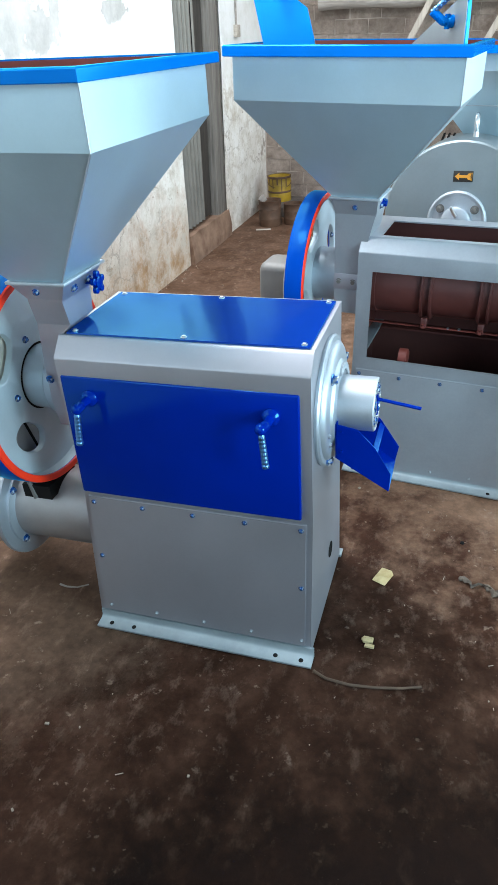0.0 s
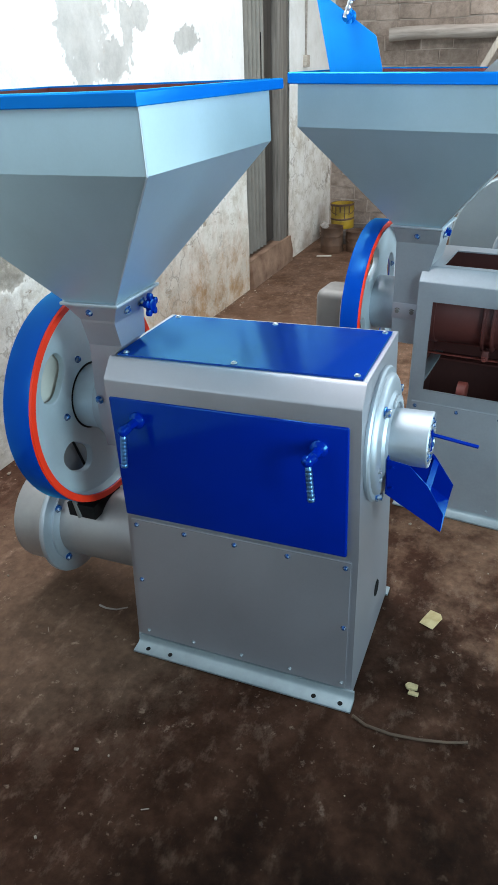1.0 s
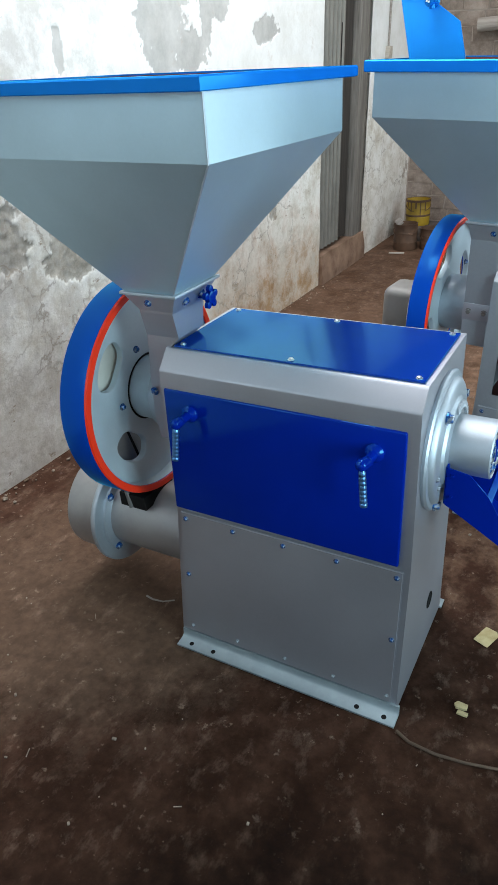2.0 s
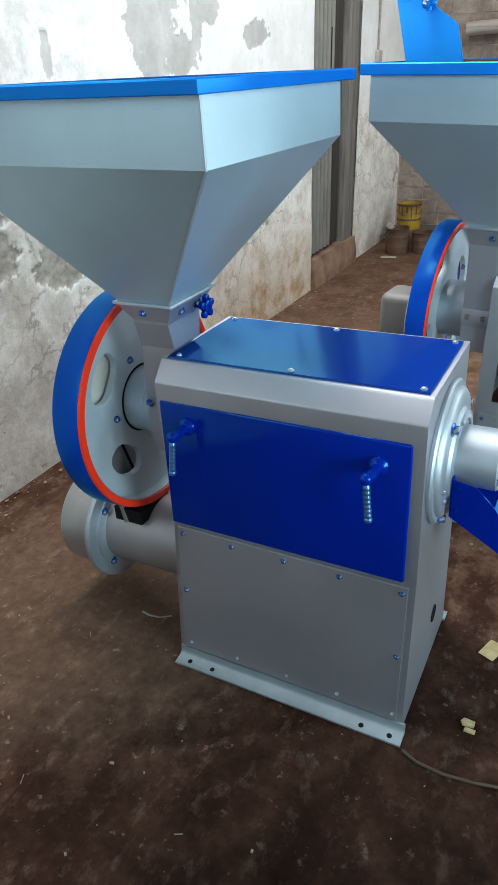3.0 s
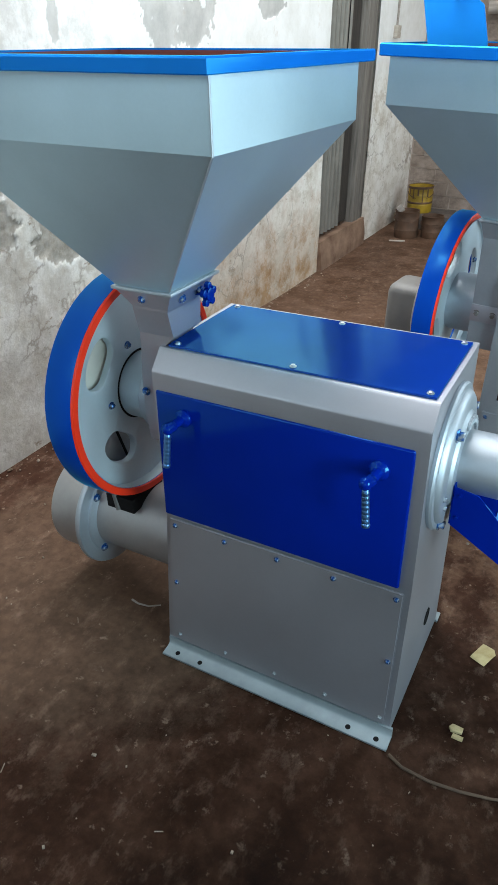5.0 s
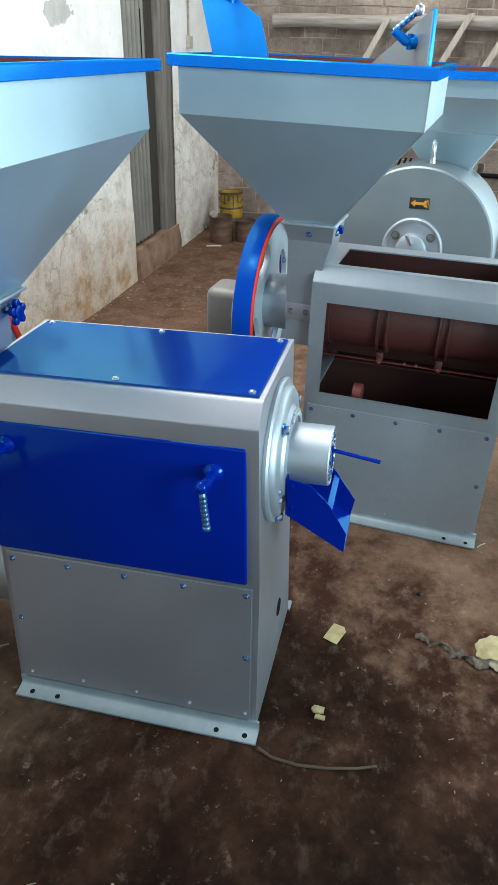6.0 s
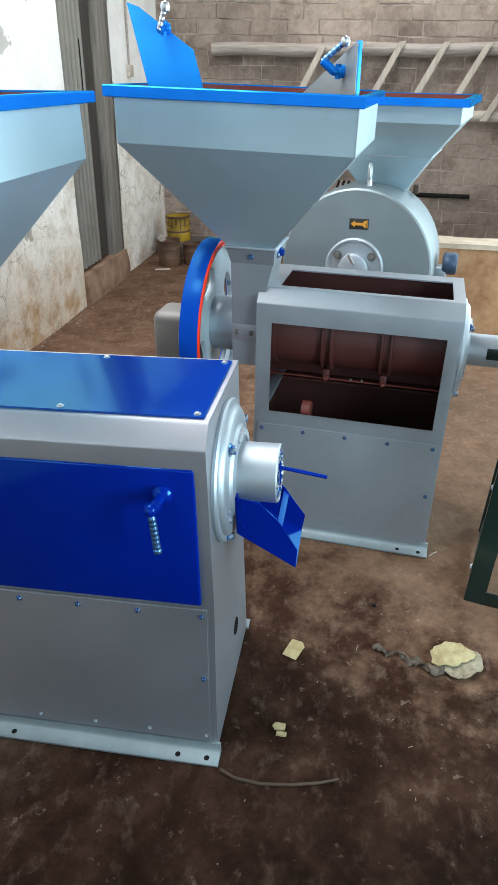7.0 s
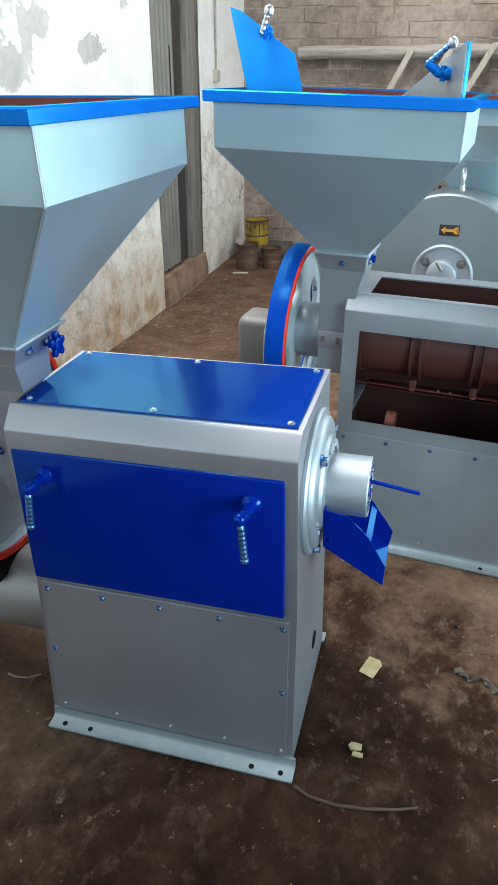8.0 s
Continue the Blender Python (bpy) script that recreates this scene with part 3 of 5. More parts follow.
def foot_flange(parent, depth):
    yf, yb = front_y(0.01), back_y(0.01, depth)
    for name, prof, hy, hz in (("front_foot_flange", [(yf - 0.043, 0.0), (yf - 0.043, 0.0055), (yf - 0.010, 0.0100), (yf - 0.0045, 0.0155), (yf - 0.0035, 0.036), (yf + 0.004, 0.036), (yf + 0.004, 0.0)], yf - 0.026, 0.0082),
                               ("rear_foot_flange", [(yb - 0.004, 0.0), (yb - 0.004, 0.007), (yb + 0.036, 0.0045), (yb + 0.036, 0.0)], yb + 0.02, 0.0060)):
        xe = XR + (0.009 if "front" in name else 0.006)
        fl = part(name, prism(prof, XL + 0.003, xe, "x"), FOOT, parent, smooth=50)
        tilt = (Vector((0, -0.136, 1)) if "front" in name else Vector((0, 0.05, 1))).normalized()
        u = Vector((1, 0, 0))
        for x in (-0.592, -0.517, -0.070, 0.005):
            hole = lathe([(0.0002, 0), (0.0002, 0.0055), (0.0006, 0.0062), (0.0001, 0.0070)], (x, hy, hz), (u, tilt.cross(u), tilt), 16)
            part("bolt_hole", hole, DARK, fl)


def lower_panel(parent, finish_mat, drop=0.0):
    zb, zt = 0.040 - drop, 0.440 - drop
    y0, y1 = front_y(zb) - 0.0005, front_y(zt) - 0.0005
    poly = [(y0, zb), (y0 - 0.006, zb), (y1 - 0.006, zt), (y1, zt)]
    bm = prism(poly, -0.624, 0.014, "x", bevel=0.0026)
    p = part("lower_panel", bm, finish_mat, parent, "silver bolted-on lower cover sheet")
    n = Vector((0, -1, -0.115)).normalized()
    for z, xs in ((0.421, (-0.606, -0.455, -0.305, -0.156, -0.002)), (0.240, (-0.604, 0.0)), (0.061, (-0.596, -0.445, -0.293, -0.147, 0.001))):
        for x in xs:
            bolt(p, (x, front_y(z - drop) - 0.0065, z - drop), n, BLUED if z > 0.1 else MUTED, 0.0052 if z > 0.1 else 0.0042, 0.006, label="blue-daubed zinc bolt" if z > 0.4 else "")


def door_handle(parent, x, z, swing):
    """Clamping lever: round boss, ball joint and a ribbed grip that hangs down."""
    h = part("clamp_lever", lathe([(0, 0), (0, 0.022), (-0.006, 0.0225), (-0.012, 0.018), (-0.016, 0.012), (-0.045, 0.0105), (-0.05, 0.0)], (x, 0.0, z), "y", 20), BLUE, parent, "blue-painted clamping lever")
    ball = (x - 0.012, -0.050, z - 0.009)
    part("ball_joint", sweep([(x, -0.040, z), (x - 0.005, -0.046, z - 0.005), ball], 0.013, 12), BLUE, h)
    bm = lathe([(-0.015, 0), (-0.013, 0.008), (-0.007, 0.0135), (0.0, 0.015), (0.007, 0.0135), (0.013, 0.008), (0.015, 0)], ball, "z", 16)
    part("knuckle", bm, BLUE, h)
    d = Vector((swing, -0.012, -0.095)).normalized()
    u = d.orthogonal().normalized()
    prof = [(0.01, 0), (0.012, 0.007)]
    a = 0.016
    for i in range(7):
        prof += [(a, 0.0082), (a + 0.003, 0.0088), (a + 0.007, 0.0088), (a + 0.010, 0.0082)]
        a += 0.0103
    prof += [(a, 0.0086), (a + 0.004, 0.0098), (a + 0.010, 0.0085), (a + 0.011, 0)]
    part("grip", lathe(prof, ball, (u, d.cross(u), d), 14), CHROME_BLUE, h, "ribbed chrome grip smeared with blue paint")


def doors_and_top(parent):
    bm = box(-0.630, 0.001, 0.0, 0.0118, 0.457, 0.813, 0.0055, segs=3)
    d = part("front_door", bm, BLUE, parent, "glossy blue front door")
    hinge = Matrix.Translation((0, -0.004, 0.457))
    d.matrix_local = hinge @ Matrix.Rotation(radians(-1.9), 4, 'X') @ hinge.inverted() @ Matrix.Translation((0, -0.004, 0))
    door_handle(d, -0.551, 0.757, -0.003)
    door_handle(d, -0.068, 0.752, 0.012)
    # the thin plate is very slightly crowned
    bm = bmesh.new()
    nx, ny = 12, 12
    rows = []
    for i in range(nx + 1):
        for j in range(ny + 1):
            u, v = i / nx, j / ny
            rows.append((-0.618 + 0.634 * u, 0.062 + 0.313 * v, ZT + 0.0050 + 0.0023 * (1 - (2 * v - 1) ** 2) * (0.75 + 0.25 * (1 - (2 * u - 1) ** 2))))
    top = [bm.verts.new(p) for p in rows]
    low = [bm.verts.new((p[0], p[1], ZT + 0.0005)) for p in rows]
    for i in range(nx):
        for j in range(ny):
            a = i * (ny + 1) + j
            for g in (top, low):
                bm.faces.new((g[a], g[a + ny + 1], g[a + ny + 2], g[a + 1]))
    edge = [j for j in range(ny + 1)] + [i * (ny + 1) + ny for i in range(1, nx + 1)] + [nx * (ny + 1) + j for j in range(ny - 1, -1, -1)] + [i * (ny + 1) for i in range(nx - 1, 0, -1)]
    for a, b in zip(edge, edge[1:] + edge[:1]):
        bm.faces.new((top[a], top[b], low[b], low[a]))
    t = part("top_cover", bm, LID_BLUE_LIT, parent, "glossy blue top cover plate")
    for x in (-0.599, -0.300, 0.0):
        for y in (0.075, 0.359):
            bolt(t, (x, y, ZT + 0.0055), (0, 0, 1), ZINC, 0.0055, 0.005)


def end_flange(parent, full):
    """Round cast end plate on the outlet side."""
    c = (XR, AX_Y, AX_Z)
    bm = lathe([(0.0005, 0), (0.0005, 0.170), (0.008, 0.172), (0.013, 0.168), (0.014, 0.156), (0.022, 0.152), (0.027, 0.145), (0.029, 0.112), (0.036, 0.106), (0.038, 0.0)], c, "x", 64)
    f = part("end_flange", bm, CAST, parent, "silver cast round end plate")
    for a, r, x in ((244, 0.157, 0.014), (24, 0.157, 0.014), (129, 0.128, 0.028), (320, 0.157, 0.014), (196, 0.128, 0.028), (212, 0.128, 0.028)):
        y, z = AX_Y + r * math.cos(radians(a)), AX_Z + r * math.sin(radians(a))
        small = r < 0.15 and a > 150
        bolt(f, (XR + x, y, z), (1, 0, 0), BLUED if a in (129, 244, 24) else ZINC, 0.005 if small else 0.0105, 0.006 if small else 0.015)
    # raised casting marks along the upper rim, too worn to read
    for i in range(9):
        a = radians(24 + i * 9.5)
        y, z = AX_Y + 0.093 * math.cos(a), AX_Z + 0.093 * math.sin(a)
        bm = lathe([(0, 0.011), (0.005, 0.010), (0.006, 0.007), (0.004, 0.004), (0, 0.003)], (XR + 0.036, y, z), "x", 10)
        part("casting_mark", bm, CAST, f)
    if full:
        bm = lathe([(0.030, 0.071), (0.034, 0.070), (0.126, 0.070), (0.129, 0.067), (0.1255, 0.065), (0.1255, 0.0)], c, "x", 44)
        cyl = part("outlet_cylinder", bm, CAST, f, "silver outlet cylinder with raised casting marks")
        face = XR + 0.1255
        for i in range(18):
            a = 2 * math.pi * i / 18
            y, z = AX_Y + 0.052 * math.cos(a), AX_Z + 0.052 * math.sin(a)
            bm = lathe([(0, 0), (0, 0.0078), (0.004, 0.006), (0.006, 0)], (face, y, z), "x", 8)
            part("raised_mark", bm, BLUED if i % 3 else ZINC, cyl)
        part("raised_bar", box(face, face + 0.0055, AX_Y - 0.006, AX_Y + 0.006, AX_Z - 0.03, AX_Z + 0.03, 0.002), BLUE, cyl)
        part("raised_bar", box(face, face + 0.0045, AX_Y - 0.028, AX_Y - 0.012, AX_Z - 0.018, AX_Z + 0.018, 0.002), BLUED, cyl)
        part("weight_rod", rod((XR + 0.115, AX_Y, AX_Z + 0.018), (XR + 0.238, AX_Y, AX_Z - 0.002), 0.0046, 10), BLUE, f, "thin blue weight rod")
    else:
        part("shaft_sleeve", lathe([(0.036, 0), (0.036, 0.055), (0.29, 0.055), (0.30, 0.050), (0.30, 0.0)], c, "x", 28), CAST, f)
        part("key_slot", box(XR + 0.10, XR + 0.30, AX_Y - 0.0565, AX_Y - 0.04, AX_Z - 0.012, AX_Z + 0.026, 0.002), GREEN, f, "dark green shutter in the sleeve")
        part("shaft_end", lathe([(0.28, 0), (0.28, 0.026), (0.40, 0.026), (0.404, 0.022), (0.404, 0)], c, "x", 24), ZINC, f)


def outlet_chute(parent):
    """Open blue sheet chute under the outlet."""
    cheek = [(0.069, 0.585), (0.069, 0.685), (0.120, 0.676), (0.166, 0.628), (0.208, 0.553), (0.205, 0.501)]
    ch = part("outlet_chute", prism(cheek, 0.112, 0.1145, "y"), BLUE, parent, "open blue sheet-metal outlet chute")
    part("far_cheek", prism([(0.069, 0.585), (0.069, 0.676), (0.120, 0.672), (0.164, 0.624), (0.213, 0.548), (0.205, 0.501)], 0.2595, 0.262, "y"), BLUE, ch)
    part("slide", prism([(0.068, 0.587), (0.2045, 0.5015), (0.206, 0.504), (0.070, 0.5905)], 0.1150, 0.2590, "y"), BLUE, ch)
    part("cross_bar", prism([(0.158, 0.620), (0.170, 0.606), (0.172, 0.608), (0.160, 0.622)], 0.1150, 0.2590, "y"), BLUE, ch)
    part("mounting_plate", box(0.0655, 0.0685, 0.113, 0.262, 0.585, 0.685, 0.001), BLUE, ch)
    for z in (0.665, 0.608):
        bolt(ch, (0.082, 0.1120, z), (0, -1, 0), BLUE, 0.004, 0.004)


def bent_strip(line, x0, x1):
    """A thin strip bent along a line of y, z places."""
    bm = bmesh.new()
    rows = [[bm.verts.new((x, y, z)) for x in (x0, x1)] for y, z in line]
    for a, b in zip(rows, rows[1:]):
        bm.faces.new((a[0], a[1], b[1], b[0]))
    return bm


def sector_plate(c, x, r0, r1, a0, a1, thick=0.004):
    """A slightly wavy flat sector across the axis, in degrees."""
    bm = bmesh.new()
    n = 24
    loops = []
    for r, dx in ((r0, 0), (r1, 0), (r1, -thick), (r0, -thick)):
        loops.append([bm.verts.new((c[0] + x + dx, c[1] + r * math.cos(radians(a0 + (a1 - a0) * i / n)), c[2] + r * math.sin(radians(a0 + (a1 - a0) * i / n)))) for i in range(n + 1)])
    for la, lb in zip(loops, loops[1:] + loops[:1]):
        for i in range(n):
            bm.faces.new((la[i], la[i + 1], lb[i + 1], lb[i]))
    for e in (0, n):
        bm.faces.new([lp[e] for lp in loops])
    return bm


def drive_wheel(parent, guard):
    """Flat-belt pulley with an orange ring, pierced web and bearing hub."""
    c = (-0.803, 0.190, 0.716) if guard else (-0.788, 0.198, 0.709)
    R, wide = (0.298, 0.070) if guard else (0.318, 0.088)
    dish = 0.018 if guard else 0.030    # how far the web lies behind the rim's edge
    holes = 4
    bm = lathe([(-0.004, R - 0.002), (-0.012, R), (0.004 - wide, R), (-wide, R - 0.002), (-wide, R - 0.022), (-0.010 - dish, R - 0.022), (-0.004, R - 0.024)], c, "x", 72, closed=False)
    w = part("drive_wheel", bm, WHEEL_BLUE_LIT, parent, "blue flat-belt drive wheel with orange edge ring")
    part("edge_ring", lathe([(-0.006, R - 0.001), (0.0, R - 0.003), (0.0, R - (0.014 if guard else 0.021)), (-0.006, R - 0.0235)], c, "x", 72), ORANGE, w, "orange-red painted edge ring")
    part("rim_lining", lathe([(-0.0025, R - 0.0215), (-0.008, R - 0.0250), (-0.012 - dish, R - 0.0240)], c, "x", 72), WEB, w, "silver inner wall of the rim")
    # web with four long holes, each with a rounded lip
    bm = bmesh.new()
    r_out, r_in, k = R - 0.0225, 0.08, 12
    hole_r = 0.180 if guard else 0.189
    square = [(-1 + 2 * i / k, -1) for i in range(k)] + [(1, -1 + 2 * i / k) for i in range(k)] + [(1 - 2 * i / k, 1) for i in range(k)] + [(-1, 1 - 2 * i / k) for i in range(k)]

    def web_point(a, r, x):
        return (c[0] + x, c[1] + r * math.cos(a), c[2] + r * math.sin(a))

    for s in range(holes):
        mid = radians((27 if guard else 143) + 360 / holes * s)
        loops = []
        for x, grow in ((-0.010, None), (-0.010, 0.005), (-0.012, 0.0015), (-0.017, 0.0), (-0.030, 0.0), (-0.030, None)):
            x -= dish
            loop = []
            for sx, sy in square:
                if grow is None:
                    a, r = mid + sx * math.pi / holes, hole_r + sy * (r_out - hole_r if sy > 0 else hole_r - r_in)
                else:
                    f = math.atan2(sy, sx)
                    cf, sf = math.cos(f), math.sin(f)
                    e = (abs(cf) ** 2.6 + abs(sf) ** 2.6) ** (-1 / 2.6)
                    a, r = mid + (0.067 + grow) * cf * e / hole_r, hole_r + (0.042 + grow) * sf * e
                loop.append(bm.verts.new(web_point(a, r, x)))
            loops.append(loop)
        for la, lb in zip(loops, loops[1:]):
            for i in range(len(la)):
                i2 = (i + 1) % len(la)
                bm.faces.new((la[i], la[i2], lb[i2], lb[i]))
    bmesh.ops.remove_doubles(bm, verts=bm.verts, dist=0.0003)
    part("wheel_web", bm, WEB, w, "silver wheel web pierced by long holes", smooth=30)
    part("belt_roll", sector_plate(c, -0.048 - dish * 0.8, 0.12, R - 0.035, 112, 178), BELT, w, "pale cloth belting seen through the web")
    if not guard:
        part("inner_plate", sector_plate(c, -0.084, 0.12, 0.292, 190, 270), PIPE, w, "dull grey plate inside the wheel")
        part("stay", rod((c[0] - 0.074, 0.108, 0.600), (c[0] - 0.074, 0.156, 0.450), 0.004, 8), DARK, w)
        # dark ring laid on for the shaded gap round the hub
        part("gap_shade_ring", lathe([(-0.0395, 0.088), (-0.0388, 0.0985), (-0.0398, 0.0995)], c, "x", 48), DARK, w)
    hub = part("bearing_hub", lathe([(-0.034, 0.098), (0.150, 0.096), (0.162, 0.095)] if guard else [(-0.044, 0.092), (-0.036, 0.094), (0.010, 0.094), (0.040, 0.093), (0.150, 0.092)], c, "x", 48), CAST if guard else WEB, w, "silver cast bearing housing")
    if not guard:
        part("housing_disc", lathe([(0.034, 0.088), (0.034, 0.106), (0.038, 0.110), (0.136, 0.110), (0.140, 0.106)], c, "x", 48), CAST, hub)
    for deg in (34, 322) if guard else (30, 106, 185):
        a = radians(deg)
        r = 0.187 if guard else 0.131
        bolt(w, (c[0] - 0.010 - dish, c[1] + r * math.cos(a), c[2] + r * math.sin(a)), (1, 0, 0), BLUED, 0.0072, 0.010)
    part("pale_inner_face", bent_strip([(c[1] + (R - 0.0235) * math.cos(radians(a)), c[2] + (R - 0.0235) * math.sin(radians(a))) for a in range(112, 184, 4)], c[0] - wide + 0.003, c[0] - 0.032), BELT, w, "pale strip along the inside of the wheel rim")
    if guard:
        g = part("motor_housing", box(-1.056, -0.915, 0.11, 0.27, 0.455, 0.755, 0.030, segs=4), DULL, w, "rounded dull grey drive housing behind the wheel")
        part("collar", lathe([(-0.118, 0.0), (-0.118, 0.158), (-0.112, 0.166), (-0.082, 0.166), (-0.076, 0.160), (-0.076, 0.0)], (c[0], c[1] - 0.01, c[2] - 0.03), "x", 40), PIPE, g)


def feed_neck(parent, knob):
    """Sheet neck that leads from the hopper down to the shaft."""
    if knob:
        loops = [rect(-0.722, -0.565, 0.015, 0.211, 1.046), rect(-0.716, -0.571, 0.019, 0.205, 1.042), rect(-0.690, -0.592, 0.036, 0.178, 1.004), rect(-0.691, -0.594, 0.037, 0.176, 0.998),
                 rect(-0.697, -0.600, 0.060, 0.176, 0.93), rect(-0.700, -0.639, 0.062, 0.176, 0.895), rect(-0.709, -0.639, 0.064, 0.176, 0.80), rect(-0.714, -0.639, 0.068, 0.19, 0.70), rect(-0.714, -0.639, 0.080, 0.19, 0.62)]
        rim, level = (-0.726, -0.561, 0.010, 0.215), 1.046
    else:
        loops = [rect(-0.748, -0.580, 0.018, 0.205, 1.030), rect(-0.744, -0.584, 0.022, 0.201, 1.026), rect(-0.733, -0.590, 0.036, 0.195, 0.979), rect(-0.733, -0.594, 0.036, 0.195, 0.972),
                 rect(-0.730, -0.639, 0.042, 0.26, 0.78), rect(-0.728, -0.639, 0.046, 0.29, 0.62)]
        rim, level = (-0.753, -0.576, 0.012, 0.211), 1.030
    n = part("feed_neck", shell(loops, cap=True), SILVER if knob else WORN, parent, "silver sheet feed neck", smooth=7)
    part("neck_rim", box(*rim, level, level + 0.008, 0.002), CAST, n)
    bolt(n, (-0.654 if knob else -0.663, 0.026, 1.026 if knob else 1.004), (0, -1, -0.4), BLUED, 0.0065, 0.008)
    for y in (0.079, 0.150):
        bolt(n, (-0.581 if knob else -0.5865, y, 1.022 if knob else 1.004), (1, 0, -0.5 if knob else -0.1), BLUED, 0.008, 0.008)
    for x, y, z in ((-0.700, 0.063, 0.770),) if knob else ((-0.660, 0.043, 0.739), (-0.712, 0.043, 0.739)):
        bolt(n, (x, y, z), (0, -1, -0.1), BLUED if knob else DULL, 0.008, 0.008)
    if not knob:
        part("joint_strip", box(-0.731, -0.640, 0.0405, 0.0425, 0.711, 0.768, 0.0005), SILVER, n)
    # star knob of the feed slide
    if not knob:
        bolt(n, (-0.5865, 0.112, 1.006), (1, 0, -0.1), BLUE, 0.011, 0.016)
        return
    k = part("star_knob", bmesh.new(), BLUE, n, "blue star knob of the feed slide")
    bm = rod((-0.592, 0.150, 1.014), (-0.555, 0.150, 1.014), 0.006)
    bm = lathe([(0.0, 0.0), (0.0, 0.016), (0.014, 0.016), (0.018, 0.0)], (-0.562, 0.150, 1.014), "x", 12, bm)
    for i in range(5):
        a = 2 * math.pi * i / 5 + 0.3
        cy, cz = 0.150 + 0.021 * math.cos(a), 1.014 + 0.021 * math.sin(a)
        bm = lathe([(0.0, 0.0), (0.002, 0.009), (0.012, 0.009), (0.015, 0.0)], (-0.562, cy, cz), "x", 10, bm)
    k.data = finish(bm, "star_knob", BLUE)


def hopper(parent, foot, bx0, bx1, by0, by1, zb, z_rim, z_top, rise, lip):
    """Square sheet hopper: funnel, upright band and blue angle rim."""
    x0, x1, y0, y1, level = foot
    zt = z_top - 0.004
    n = [(x0, y0, level), (x1, y0, level), (x1, y1, level), (x0, y1, level)]
    def sloped(x0, x1, y0, y1, z):
        return [(x, y, zz + rise * (bx1 - x)) for x, y, zz in rect(x0, x1, y0, y1, z)]
    outer = [n, sloped(bx0, bx1, by0, by1, zb - 0.004), sloped(bx0, bx1, by0, by1, zb), sloped(bx0, bx1, by0, by1, zt)]
    h = part("hopper_shell", shell(outer), HOPPER, parent, "silver sheet hopper funnel", smooth=20)
    def shrink(lp, d=0.003):
        cx, cy = sum(p[0] for p in lp) / len(lp), sum(p[1] for p in lp) / len(lp)
        return [(p[0] + d * (1 if p[0] < cx else -1), p[1] + d * (1 if p[1] < cy else -1), p[2]) for p in lp]
    part("primed_lining", shell([shrink(lp) for lp in outer]), OXIDE, h, "red oxide primed inside", smooth=20)
    # thin rod added as the bright highlight down the front corner edge
    part("corner_highlight", sweep([outer[0][1], outer[1][1], outer[3][1]], 0.0022, 6), CAST, h)
    # angle-iron rim
    ox0, ox1, oy0, oy1 = bx0 - lip * 0.5, bx1 + lip * 0.55, by0 - lip, by1 + lip * 0.8
    z0, z1 = z_rim, z_top
    loops = [sloped(ox0 + 0.004, ox1 - 0.004, oy0 + 0.004, oy1 - 0.004, z0), sloped(ox0, ox1, oy0, oy1, z0 + 0.002), sloped(ox0, ox1, oy0, oy1, z1 - 0.003), sloped(ox0 + 0.003, ox1 - 0.003, oy0 + 0.003, oy1 - 0.003, z1)]
    inner = [sloped(bx0 - 0.001, bx1 + 0.001, by0 - 0.001, by1 + 0.001, z1), sloped(bx0 - 0.001, bx1 + 0.001, by0 - 0.001, by1 + 0.001, z1 - 0.005)]
    under = [sloped(ox0 + 0.006, ox1 - 0.006, oy0 + 0.006, oy1 - 0.006, z1 - 0.005), sloped(ox0 + 0.006, ox1 - 0.006, oy0 + 0.006, oy1 - 0.006, z0)]
    part("hopper_rim", shell(loops + inner + under + loops[:1]), MID_BLUE_LIT, h, "blue-painted angle rim", smooth=30)
    return h


def suction_pipe(parent):
    """Bran pipe that leaves the foot of the cabinet, with a flanged drum."""
    c = (-0.966, 0.169, 0.268)
    p = part("suction_pipe", lathe([(0.02, 0.122), (0.321, 0.122), (0.329, 0.118)], c, "x", 48), PIPE, parent, "silver suction pipe with bolted flange")
    part("pipe_flange", lathe([(0.0, 0.120), (0.0, 0.183), (0.004, 0.186), (0.014, 0.186), (0.018, 0.184), (0.020, 0.150), (0.026, 0.148), (0.028, 0.126), (0.030, 0.122)], c, "x", 56), CAST, p)
    part("pipe_drum", lathe([(-0.120, 0.0), (-0.125, 0.140), (-0.118, 0.157), (-0.105, 0.160), (0.0, 0.160)], c, "x", 48), PIPE, p)
    for a in (137, 221, 41, 317):
        bolt(p, (c[0] + 0.027, c[1] + 0.139 * math.cos(radians(a)), c[2] + 0.139 * math.sin(radians(a))), (1, 0, 0), BLUED, 0.009, 0.010)
    # solid dark block in place of the notch's shade
    part("belt_notch", prism([(0.055, 0.36), (0.055, 0.405), (0.20, 0.405), (0.20, 0.36)], -0.885, -0.790, "x"), DARK, p, "dark block for the shaded notch under the wheel")
    part("belt_strip", rod((-0.845, 0.054, 0.36), (-0.865, 0.06, 0.44), 0.007, 8), DULL, p)


